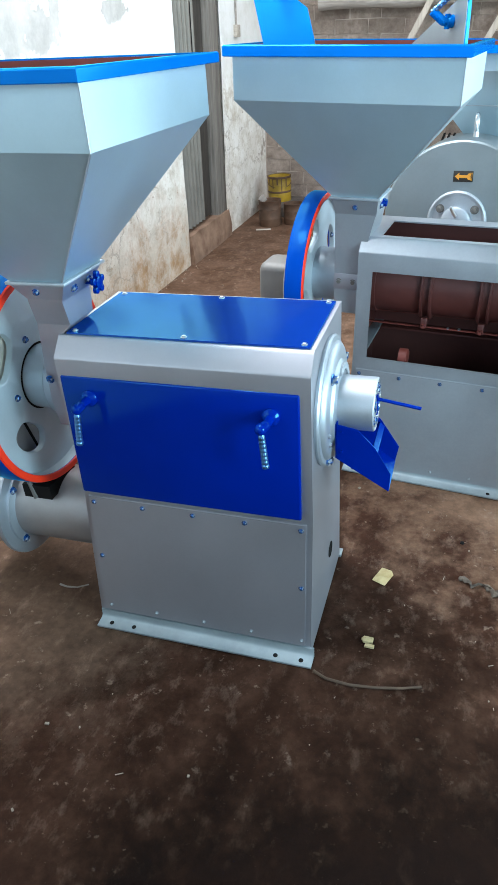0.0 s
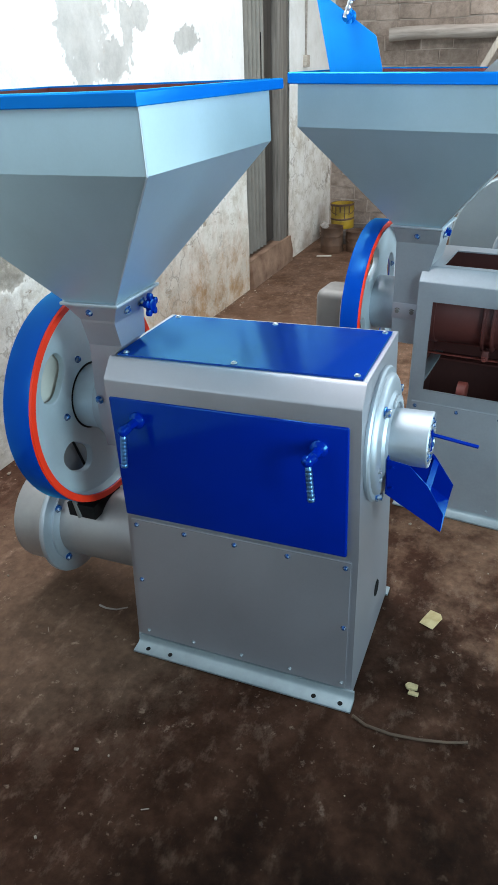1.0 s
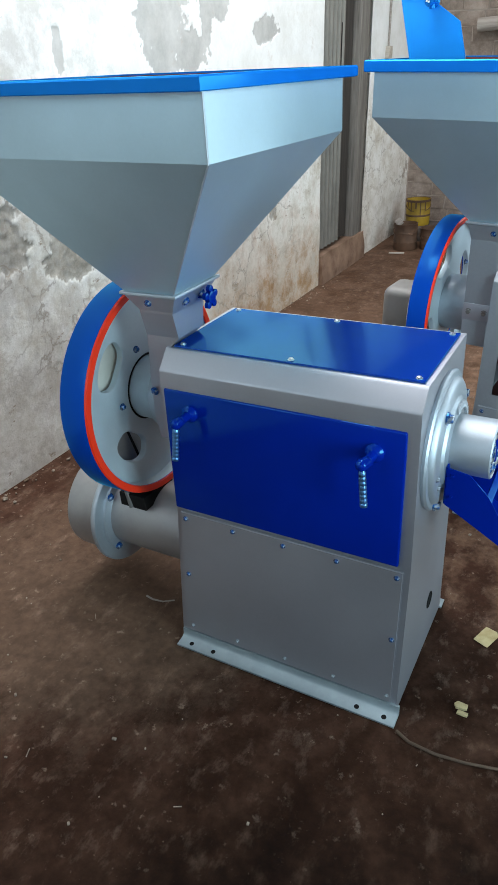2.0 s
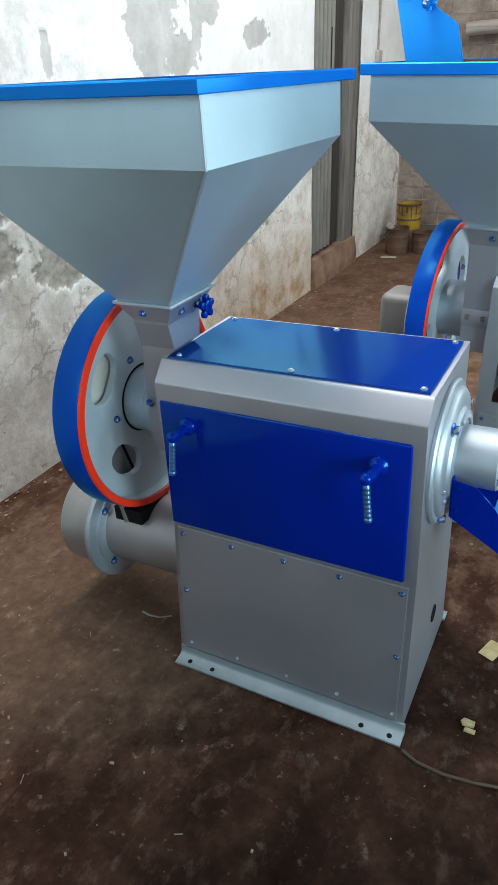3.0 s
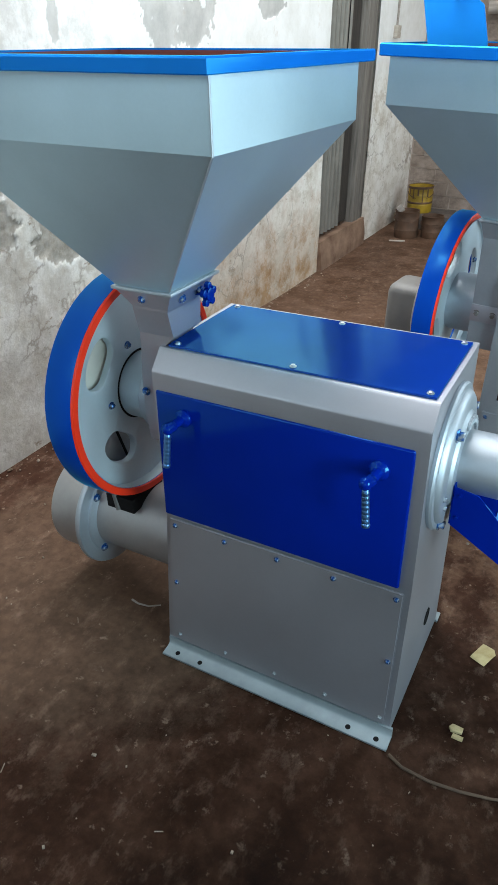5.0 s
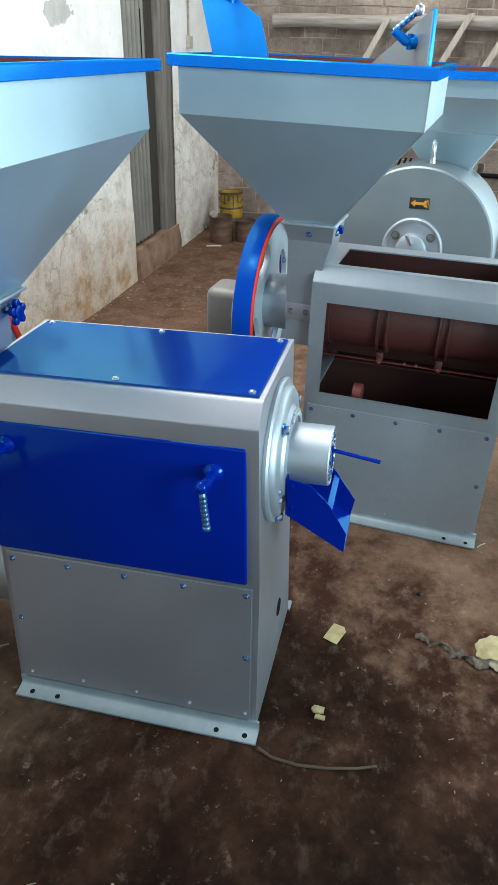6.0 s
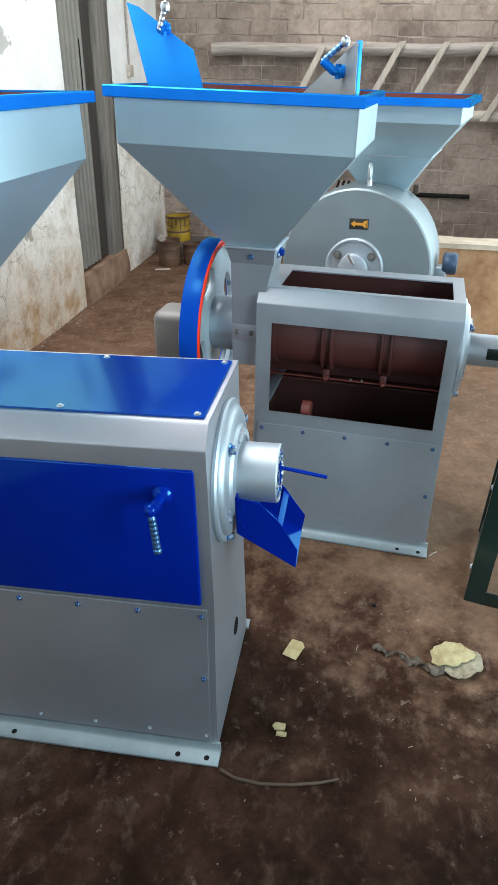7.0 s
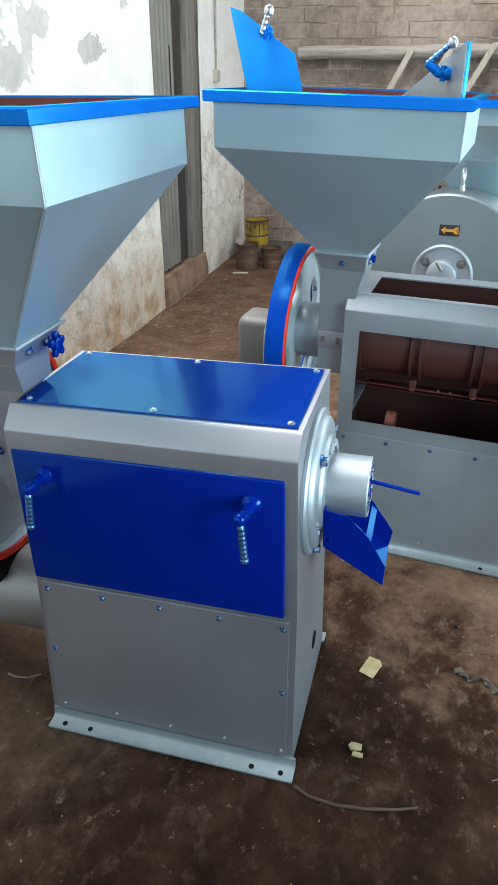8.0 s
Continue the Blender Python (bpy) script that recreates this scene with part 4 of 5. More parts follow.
def screen_drum(parent, depth):
    """What the open windows show: primed screen drum, clamps, trough and frame."""
    ax = (0, AX_Y + 0.005, AX_Z + 0.008)
    d = part("screen_drum", lathe([(XL + 0.006, 0.124), (XL + 0.05, 0.124), (XL + 0.05, 0.118), (XR - 0.05, 0.118), (XR - 0.05, 0.124), (XR - 0.006, 0.124)], ax, "x", 52), SHADED_OXIDE, parent, "dark red primed screen drum")
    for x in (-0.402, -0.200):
        cl = part("drum_clamp", lathe([(-0.022, 0.118), (-0.022, 0.130), (-0.019, 0.134), (-0.012, 0.134), (-0.010, 0.122), (0.010, 0.122), (0.012, 0.134), (0.019, 0.134), (0.022, 0.130), (0.022, 0.118)], ax, "x", 44), SHADED_OXIDE, d)
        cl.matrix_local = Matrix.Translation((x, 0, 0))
        part("clamp_lug", box(-0.012, 0.012, 0.110, 0.132, 0.566, 0.606, 0.004), SHADED_OXIDE, cl)
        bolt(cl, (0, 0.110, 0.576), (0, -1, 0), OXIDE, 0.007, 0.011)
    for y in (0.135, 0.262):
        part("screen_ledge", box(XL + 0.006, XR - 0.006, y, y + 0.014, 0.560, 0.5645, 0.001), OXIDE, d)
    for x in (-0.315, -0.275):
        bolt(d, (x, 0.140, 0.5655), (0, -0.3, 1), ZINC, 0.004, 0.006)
    lining = part("primed_lining", bmesh.new(), SHADED_OXIDE, parent, "red oxide primed inside of the cabinet")
    bm = bmesh.new()
    x0, x1, y0, y1 = XL + 0.0055, XR - 0.0055, YF + 0.0055, depth - 0.0055
    mid, low = 0.478, 0.03

    def box_sides(z0, z1, bm):
        for q in (((x0, y1, z0), (x1, y1, z0), (x1, y1, z1), (x0, y1, z1)), ((x0, y0, z0), (x0, y1, z0), (x0, y1, min(z1, 0.85)), (x0, y0, min(z1, 0.85))),
                  ((x1, y0, z0), (x1, y1, z0), (x1, y1, min(z1, 0.85)), (x1, y0, min(z1, 0.85)))):
            bm.faces.new([bm.verts.new(p) for p in q])

    box_sides(mid, ZT - 0.006, bm)
    # below the trough the sides take a colour with the shade painted in
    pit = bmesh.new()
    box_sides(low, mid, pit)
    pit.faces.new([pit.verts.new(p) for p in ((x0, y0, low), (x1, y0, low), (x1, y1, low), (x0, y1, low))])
    part("bran_pit", pit, PIT_SHADE, parent, "pit under the drum, its deep shade put into the colour")
    lining.data = finish(bm, "primed_lining", SHADED_OXIDE)
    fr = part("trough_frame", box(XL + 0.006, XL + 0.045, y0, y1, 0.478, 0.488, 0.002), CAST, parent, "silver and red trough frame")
    part("trough_rail", box(XL + 0.045, XR - 0.006, y1 - 0.07, y1, 0.478, 0.486, 0.002), SHADED_OXIDE, fr)
    part("bearing_cap", lathe([(0, 0), (0, 0.035), (0.03, 0.035), (0.034, 0.028), (0.034, 0)], (-0.475, 0.085, 0.452), "x", 20), OXIDE, fr)


def side_hole(parent):
    c = (XR + 0.0006, 0.241, 0.168)
    part("side_hole", lathe([(0.0, 0.0), (0.0, 0.020), (0.001, 0.022), (0.002, 0.024), (0.0, 0.026)], c, "x", 24), DARK, parent, "dark round hole in the side sheet")


def rice_mill(m, closed, label):
    t = thing("rice_mill", m, label, "rice mill", "rice mills in the workshop")
    coat = SILVER if closed else WORN
    depth = 0.392 if closed else 0.360
    cabinet_body(t, coat, depth)
    foot_flange(t, depth)
    lower_panel(t, coat, 0.0 if closed else 0.018)
    end_flange(t, closed)
    drive_wheel(t, not closed)
    feed_neck(t, closed)
    if closed:
        doors_and_top(t)
        outlet_chute(t)
        suction_pipe(t)
        side_hole(t)
        hopper(t, (-0.716, -0.571, 0.019, 0.205, 1.054), -0.985, -0.330, -0.165, 0.460, 1.364, 1.474, 1.498, 0.024, 0.045)
    else:
        screen_drum(t, depth)
        hopper(t, (-0.742, -0.586, 0.021, 0.202, 1.038), -1.014, -0.337, -0.165, 0.437, 1.337, 1.450, 1.480, 0.018, 0.035)
    return t


mill_one = rice_mill(pose(0, 0, 0), True, "new silver rice mill with blue door and blue hopper rim")
mill_two = rice_mill(pose(0.580, 0.947, -0.019, 0, 2.03, -4.76), False, "unfinished silver rice mill, open cabinet showing red primed drum")


# ---------------------------------------------------------------- the hall
# The old walls lean a little against the level floor.
LEANING = Matrix.Translation((0, 3, 0)) @ Matrix.Rotation(radians(2.0), 4, 'Y') @ Matrix.Translation((0, -3, 0))


def floor_mesh():
    bm = bmesh.new()
    nx, ny = 200, 200
    g = [[None] * (ny + 1) for _ in range(nx + 1)]
    for i in range(nx + 1):
        for j in range(ny + 1):
            x, y = -2.6 + 6.6 * i / nx, -5.6 + 12.4 * j / ny
            z = 0.005 * noise.noise(Vector((x * 1.7, y * 1.7, 0))) + 0.002 * noise.noise(Vector((x * 9, y * 9, 3)))
            beyond = min(1.0, max(0.0, (y - 0.50) / 0.45))
            z -= 0.034 * beyond * beyond * (3 - 2 * beyond) * max(0.0, min(1.2, x)) + 0.030 * min(1.0, max(0.0, (y - 1.6) / 1.8))
            g[i][j] = bm.verts.new((x, y, z - 0.005))
    for i in range(nx):
        for j in range(ny):
            bm.faces.new((g[i][j], g[i + 1][j], g[i + 1][j + 1], g[i][j + 1]))
    return bm


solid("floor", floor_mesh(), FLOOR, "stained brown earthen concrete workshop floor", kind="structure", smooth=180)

WX = -1.80              # face of the plastered side wall
DY0, DY1 = 3.69, 4.65   # the doorway
BY = 5.95               # face of the brick back wall


def wall(name, b, mat, label):
    return solid(name, box(*b), mat, label, kind="structure", m=LEANING)


# patches where the limewash coat has come off: y, z, half width, half height
PATCHES = [(1.78, 1.84, 0.24, 0.42), (2.02, 1.55, 0.17, 0.10), (2.17, 1.68, 0.05, 0.16), (2.30, 1.76, 0.10, 0.10), (2.84, 1.65, 0.16, 0.075), (1.064, 1.566, 0.025, 0.075), (0.42, 1.02, 0.30, 0.26),
           (0.95, 0.80, 0.16, 0.12), (2.35, 0.95, 0.10, 0.16), (2.9, 0.75, 0.08, 0.18), (3.3, 2.2, 0.1, 0.3), (2.2, 2.3, 0.3, 0.1)]


def peeled(y, z):
    """How far the coat has gone at a place of the wall: above 0 it is off."""
    best = -1.0
    ragged = 0.55 * noise.noise(Vector((y * 5, z * 5, 1))) + 0.35 * noise.noise(Vector((y * 14, z * 14, 2))) + 0.30 * noise.noise(Vector((y * 38, z * 38, 5))) + 0.15 * noise.noise(Vector((y * 80, z * 80, 5)))
    for py, pz, ry, rz in PATCHES:
        d = math.hypot((y - py) / ry, (z - pz) / rz)
        best = max(best, 1 - d + ragged * 0.8)
    low = 0.62 * noise.noise(Vector((y * 3.1, z * 3.1, 9))) + 0.3 * noise.noise(Vector((y * 11, z * 11, 4))) + 0.22 * noise.noise(Vector((y * 36, z * 36, 4))) - 0.72 - 0.45 * max(0, z - 0.7) - 0.22 * max(0, y - 0.9)
    return max(best, low if z < 1.2 else -1)


def coated_wall(name, y0, y1, z0, z1, step, label):
    ny, nz = int((y1 - y0) / step), int((z1 - z0) / step)
    ys, zs = np.linspace(y0, y1, ny + 1), np.linspace(z0, z1, nz + 1)
    verts, bare = [], []
    for y in ys:
        for z in zs:
            p = peeled(y, z)
            off = min(1.0, max(0.0, p * (9 if z > 1.25 else 12)))
            rough = (0.006 if z > 1.25 else 0.006 + 0.006 * min(1, 1.25 - z) ** 0.5) * noise.noise(Vector((y * 2.2, z * 2.2, 7))) + off * ((0.0035 if z < 1.25 else 0.001) * noise.noise(Vector((y * 22, z * 22, 8))) + (0.0025 if z < 1.25 else 0.0005) * noise.noise(Vector((y * 55, z * 55, 6))))
            verts.append((WX - (0.005 if z < 1.3 else 0.003) * off + rough, y, z))
            bare.append(off)
    faces = [(i * (nz + 1) + k, (i + 1) * (nz + 1) + k, (i + 1) * (nz + 1) + k + 1, i * (nz + 1) + k + 1) for i in range(ny) for k in range(nz)]
    me = bpy.data.meshes.new(name)
    me.from_pydata(verts, [], faces)
    a = me.attributes.new("bare", 'FLOAT', 'POINT')
    a.data.foreach_set("value", bare)
    me.polygons.foreach_set("use_smooth", [True] * len(faces))
    me.materials.append(PLASTER)
    ob = new(name, me)
    ob.matrix_world = LEANING
    return tagged(ob, label, kind="structure")


wall("wall_west_core", (WX - 0.34, WX - 0.03, -0.4, DY0 - 0.004, -0.3, 4.5), PLASTER, "core of the old plastered wall")
coated_wall("wall_west", -0.4, DY0, -0.15, 2.75, 0.009, "old whitewashed plaster wall peeling to grey render, brown stains below")
wall("wall_west_top", (WX - 0.029, WX, -0.4, DY0, 2.75, 4.5), PLASTER, "whitewashed plaster wall, upper part")
wall("wall_west_near", (WX - 0.34, WX, -1.55, -0.404, -0.3, 4.5), PLASTER, "whitewashed plaster wall")
wall("wall_west_back", (WX - 0.34, WX, -5.5, -3.45, -0.3, 4.5), PLASTER, "whitewashed plaster wall")
# window opening behind the camera, unseen and added for the side lamp
wall("wall_west_sill", (WX - 0.34, WX, -3.446, -1.554, -0.3, 1.5), PLASTER, "unseen plaster wall under the added window opening")
wall("wall_west_lintel", (WX - 0.34, WX, -3.446, -1.554, 3.0, 4.5), PLASTER, "unseen plaster wall over the added window opening")
wall("wall_west_over_door", (WX - 0.34, WX, DY0 + 0.002, DY1 - 0.002, 3.25, 4.5), PLASTER, "whitewashed plaster over the doorway")
coated_wall("wall_west_far", DY1, BY + 0.02, -0.15, 2.75, 0.02, "stained whitewashed plaster wall beside the doorway")
wall("wall_west_far_core", (WX - 0.34, WX - 0.03, DY1 + 0.004, BY + 0.3, -0.3, 4.5), PLASTER, "core of the far plastered wall")
wall("wall_west_far_top", (WX - 0.029, WX, DY1, BY, 2.75, 4.5), PLASTER, "whitewashed plaster wall, upper part")
wall("wall_north", (WX - 0.3, 2.5, BY + 0.010, BY + 0.3, -0.3, 4.6), MORTAR, "mortar of the grey-brown block back wall")
# east and south walls are out of view, placed to shape the light
wall("wall_east_near", (2.14, 2.44, -5.5, -1.38, -0.3, 4.6), PLASTER, "unseen plain whitewashed wall")
wall("wall_east_middle", (2.14, 2.44, -0.18, 1.50, -0.3, 4.6), PLASTER, "unseen plain whitewashed wall")
wall("wall_east_sill", (2.14, 2.44, -1.376, -0.184, -0.3, 0.58), PLASTER, "unseen plain whitewashed wall under the window opening")
wall("wall_east_lintel", (2.14, 2.44, -1.376, -0.184, 1.9, 4.6), PLASTER, "unseen plain whitewashed wall over the window opening")
wall("wall_east_far", (2.14, 2.44, 4.0, BY + 0.3, -0.3, 4.6), PLASTER, "unseen plain whitewashed wall")
wall("wall_east_over_gate", (2.14, 2.44, 1.504, 3.996, 2.65, 4.6), PLASTER, "unseen plain whitewashed wall over the gate")
wall("wall_south_west", (WX - 0.3, -1.65, -5.3, -5.0, -0.3, 4.6), PLASTER, "unseen plain whitewashed wall")
wall("wall_south_east", (2.05, 2.44, -5.3, -5.0, -0.3, 4.6), PLASTER, "unseen plain whitewashed wall")
wall("wall_south_sill", (-1.646, 2.046, -5.3, -5.0, -0.3, 0.30), PLASTER, "unseen plain whitewashed wall under the opening")
wall("wall_south_lintel", (-1.646, 2.046, -5.3, -5.0, 3.45, 4.6), PLASTER, "unseen plain whitewashed wall over the opening")
# unseen roof, added with two skylight openings for the lamps
RZ = 3.72
bm = box(-2.4, -1.42, -0.67, 4.52, RZ, RZ + 0.1)
bm = box(-2.4, 3.0, -5.6, -0.67, RZ, RZ + 0.1, bm=bm)
bm = box(-1.42, -0.38, 2.97, 4.52, RZ, RZ + 0.1, bm=bm)
bm = box(-0.38, 3.0, -0.67, 4.52, RZ, RZ + 0.1, bm=bm)
bm = box(-2.4, 0.16, 4.52, 5.38, RZ, RZ + 0.1, bm=bm)
bm = box(1.84, 3.0, 4.52, 5.38, RZ, RZ + 0.1, bm=bm)
bm = box(-2.4, 3.0, 5.38, 6.4, RZ, RZ + 0.1, bm=bm)
solid("ceiling", bm, ROOFING, "unseen sheet roof with skylight openings", kind="structure")


def worn(bm, amount, cuts=7, scale=6.0):
    """Break the flat faces of a block into an uneven, worn surface."""
    bmesh.ops.subdivide_edges(bm, edges=bm.edges[:], cuts=cuts, use_grid_fill=True)
    for v in bm.verts:
        q = v.co * scale
        v.co += amount * Vector((noise.noise(q), noise.noise(q + Vector((7, 3, 1))), noise.noise(q + Vector((2, 9, 5))))) + 0.4 * amount * noise.noise(q * 3.1) * Vector((1, 1, 1))
    return bm


parapet = solid("parapet", worn(box(0.55, 2.13, 3.32, 3.52, -0.2, 0.577), 0.010, 12, 4.0), EARTH, "low earth-stained plastered parapet wall", kind="structure", m=LEANING)
cop = part("coping", worn(box(0.545, 2.13, 3.312, 3.53, 0.574, 0.605), 0.007, 12, 7.0), COPING, parapet, "worn cream coping")


# ---------------------------------------------------------------- the doorway
def doorway():
    d = thing("door_1", LEANING, "closed corrugated sheet door with weathered timber posts", "door", kind="structure")
    # corrugated leaf
    bm = bmesh.new()
    n = 96
    y0, y1 = DY0 + 0.005, 4.20
    rows = []
    for i in range(n + 1):
        y = y0 + (y1 - y0) * i / n
        x = WX - 0.045 + 0.017 * math.cos(2 * math.pi * (y - y0) / 0.076)
        rows.append([bm.verts.new((x, y, z)) for z in (0.16, 3.2)] + [bm.verts.new((x - 0.004, y, z)) for z in (3.2, 0.16)])
    for a, b in zip(rows, rows[1:]):
        for k in range(4):
            bm.faces.new((a[k], b[k], b[(k + 1) % 4], a[(k + 1) % 4]))
    part("corrugated_leaf", bm, SHEET, d, "grey galvanised corrugated sheet")
    part("lock_plank", box(WX - 0.12, WX - 0.055, 4.12, 4.39, 0.16, 3.2, 0.006), PLANK, d, "dark weathered plank")
    part("hinge", box(WX - 0.056, WX - 0.042, 4.125, 4.155, 1.36, 1.72, 0.003), DARK, d)
    part("post", box(WX - 0.16, WX - 0.012, 4.435, DY1, 0.12, 3.25, 0.008), POST, d, "grey weathered timber post")
    # solid dark strip put in where there is a shaded gap
    part("post", box(WX - 0.3, WX - 0.13, 4.392, 4.433, 0.12, 3.25, 0.004), DARK, d, "dark block for the shaded gap behind the post")
    part("head", box(WX - 0.16, WX - 0.02, DY0 + 0.004, 4.43, 3.2, 3.25, 0.004), POST, d)
    bm = worn(box(WX - 0.34, WX + 0.012, DY0 + 0.012, DY1 + 0.03, -0.2, 0.130), 0.007, 11, 7.0)
    for v in bm.verts:
        v.co.x += 0.018 * min(1.0, max(0.0, (0.10 - v.co.z) / 0.12)) if v.co.x > WX - 0.1 else 0
    part("door_sill", bm, SILL, d, "raised worn door sill stained brown")
    part("reveal_back", box(WX - 0.34, WX - 0.30, DY0 + 0.004, DY1 - 0.004, 0.13, 3.25), POST, d)


doorway()


# ---------------------------------------------------------------- fallen plaster along the wall's foot
def rubble_strip():
    r = random.Random(23)
    bm = bmesh.new()
    for k in range(240):
        y = r.uniform(-0.3, 4.0)
        x = WX + 0.015 + 0.010 * y + abs(r.gauss(0, 0.045))
        s = r.choice((0.003, 0.003, 0.004, 0.005, 0.008)) * r.uniform(0.7, 1.3)
        base = len(bm.verts)
        bmesh.ops.create_icosphere(bm, subdivisions=1, radius=s, matrix=Matrix.Translation((x, y, s * 0.25)) @ Matrix.Diagonal((1, r.uniform(0.7, 1.5), r.uniform(0.4, 0.8), 1)))
        bm.verts.ensure_lookup_table()
        for v in bm.verts[base:]:
            v.co += Vector((r.uniform(-1, 1), r.uniform(-1, 1), r.uniform(-1, 1))) * s * 0.22
    return bm


solid("plaster_rubble", rubble_strip(), RUBBLE, "fallen plaster crumbs along the foot of the wall", "rubble", kind="stuff", smooth=0)


# ---------------------------------------------------------------- the grinder behind
def grinder():
    g = thing("grinding_mill", pose(0.274, 2.089, -0.018, 0, 0, -11), "large silver drum grinding mill with blue-rimmed hopper", "grinding mill")
    c = (0, 0, 0.733)
    R = 0.360
    drum = part("drum_casing", lathe([(0.0, 0.0), (0.0, R - 0.012), (0.006, R - 0.004), (0.02, R), (0.30, R), (0.34, R - 0.006), (0.36, R - 0.03), (0.36, 0.0)], c, "y", 80), DRUM, g, "round silver drum casing", smooth=25)
    part("bearing_ring", lathe([(-0.001, 0.140), (-0.010, 0.140), (-0.014, 0.132), (-0.010, 0.122), (-0.004, 0.118), (-0.004, 0.0)], c, "y", 48), CAST, drum)
    part("bearing_cap", lathe([(-0.004, 0.072), (-0.030, 0.070), (-0.036, 0.060), (-0.036, 0.0)], c, "y", 32), CAST, drum)
    for a in (35, 145, 215, 325):
        bolt(drum, (0.098 * math.cos(radians(a)), -0.004, c[2] + 0.098 * math.sin(radians(a))), (0, -1, 0), DULL, 0.014, 0.012)
    part("grease_nipple", rod((0.0, -0.036, c[2] + 0.03), (-0.02, -0.06, c[2] + 0.075), 0.008, 10), ZINC, drum)
    # lifting eye on the crown
    eye = part("lifting_eye", rod((0.03, 0.10, c[2] + R - 0.004), (0.03, 0.10, c[2] + R + 0.03), 0.014, 14, r2=0.010), ZINC, drum, "zinc lifting eye bolt")
    ring = [(0.03, 0.10 + 0.020 * math.sin(a), c[2] + R + 0.058 - 0.034 * math.cos(a)) for a in (2 * math.pi * i / 20 for i in range(21))]
    part("eye_ring", sweep(ring, 0.008, 10), ZINC, eye)
    # direction plate
    pl = part("direction_plate", box(-0.033, 0.057, -0.0025, -0.0005, 0.911, 0.959, 0.0008), BLACK, drum, "black plate with an amber arrow")
    arrow = [(-0.026, 0.935), (-0.006, 0.951), (-0.006, 0.941), (0.030, 0.941), (0.036, 0.949), (0.050, 0.949), (0.042, 0.935), (0.050, 0.921), (0.036, 0.921), (0.030, 0.929), (-0.006, 0.929), (-0.006, 0.919)]
    part("arrow", prism(arrow, -0.0038, -0.0027, "y"), AMBER, pl, "amber arrow pointing along the turning sense")
    for x in (0.046, 0.052):
        part("arrow_bar", box(x - 0.001, x + 0.001, -0.0038, -0.0027, 0.917, 0.953), AMBER, pl)
    # stand
    for x in (-0.26, 0.26):
        part("stand_leg", box(x - 0.04, x + 0.04, 0.03, 0.33, 0.0, 0.50, 0.006), SILVER, g)
    part("stand_plate", box(-0.33, 0.33, 0.0, 0.36, 0.0, 0.014, 0.003), SILVER, g)
    m = part("side_motor", lathe([(0.0, 0.0), (0.0, 0.046), (0.012, 0.052), (0.055, 0.052), (0.066, 0.044), (0.066, 0.0)], (R + 0.030, 0.20, 0.735), "x", 28), SLATE, g, "small blue-grey end bearing")
    part("bracket", box(R - 0.01, R + 0.05, 0.16, 0.24, 0.66, 0.72, 0.005), CAST, m)
    # hopper: square band over a pyramid and a narrow neck
    hx, hy, s = 0.075, 0.33, 0.335
    zr, up = 1.425, 0.035
    def sq(h, z, dx=0.0, tilt=up):
        return [(hx + dx + u * h, hy + v * h, z - tilt * u * h) for u, v in ((-1, -1), (1, -1), (1, 1), (-1, 1))]
    loops = [sq(0.085, 1.02, tilt=0), sq(0.105, 1.06, tilt=0), sq(0.215, 1.215), sq(s, zr - 0.066), sq(s, zr - 0.062), sq(s, zr + 0.026)]
    h = part("hopper_shell", shell(loops), HOPPER, g, "silver sheet hopper funnel", smooth=12)
    part("fold_seam", shell([sq(0.213, 1.2125), sq(0.219, 1.213), sq(0.219, 1.217), sq(0.215, 1.2185)]), CAST, h)
    part("primed_lining", shell([[(p[0] + (hx - p[0]) * 0.012, p[1] + (hy - p[1]) * 0.012, p[2] + 0.001) for p in lp] for lp in loops]), OXIDE, h, "red oxide primed inside", smooth=12)
    o, i_ = s + 0.03, s + 0.001
    part("hopper_rim", shell([sq(o, zr), sq(o, zr + 0.030), sq(i_, zr + 0.030), sq(i_, zr + 0.025), sq(o - 0.005, zr + 0.025), sq(o - 0.005, zr), sq(o, zr)]), MID_BLUE_LIT, h, "blue-painted angle rim", smooth=12)
    part("inspection_flap", box(hx + 0.13, hx + 0.158, hy - 0.06, hy - 0.03, 1.035, 1.075, 0.004), RUSTCAN, g, "dark bracket beside the neck")
    for k in range(3):
        part("vent_slot", prism([(-0.157 + 0.024 * k, 1.052), (-0.146 + 0.024 * k, 1.052), (-0.132 + 0.024 * k, 1.094), (-0.143 + 0.024 * k, 1.094)], hy - 0.125, hy - 0.122, "y"), DARK, g)
    return g


grinder()


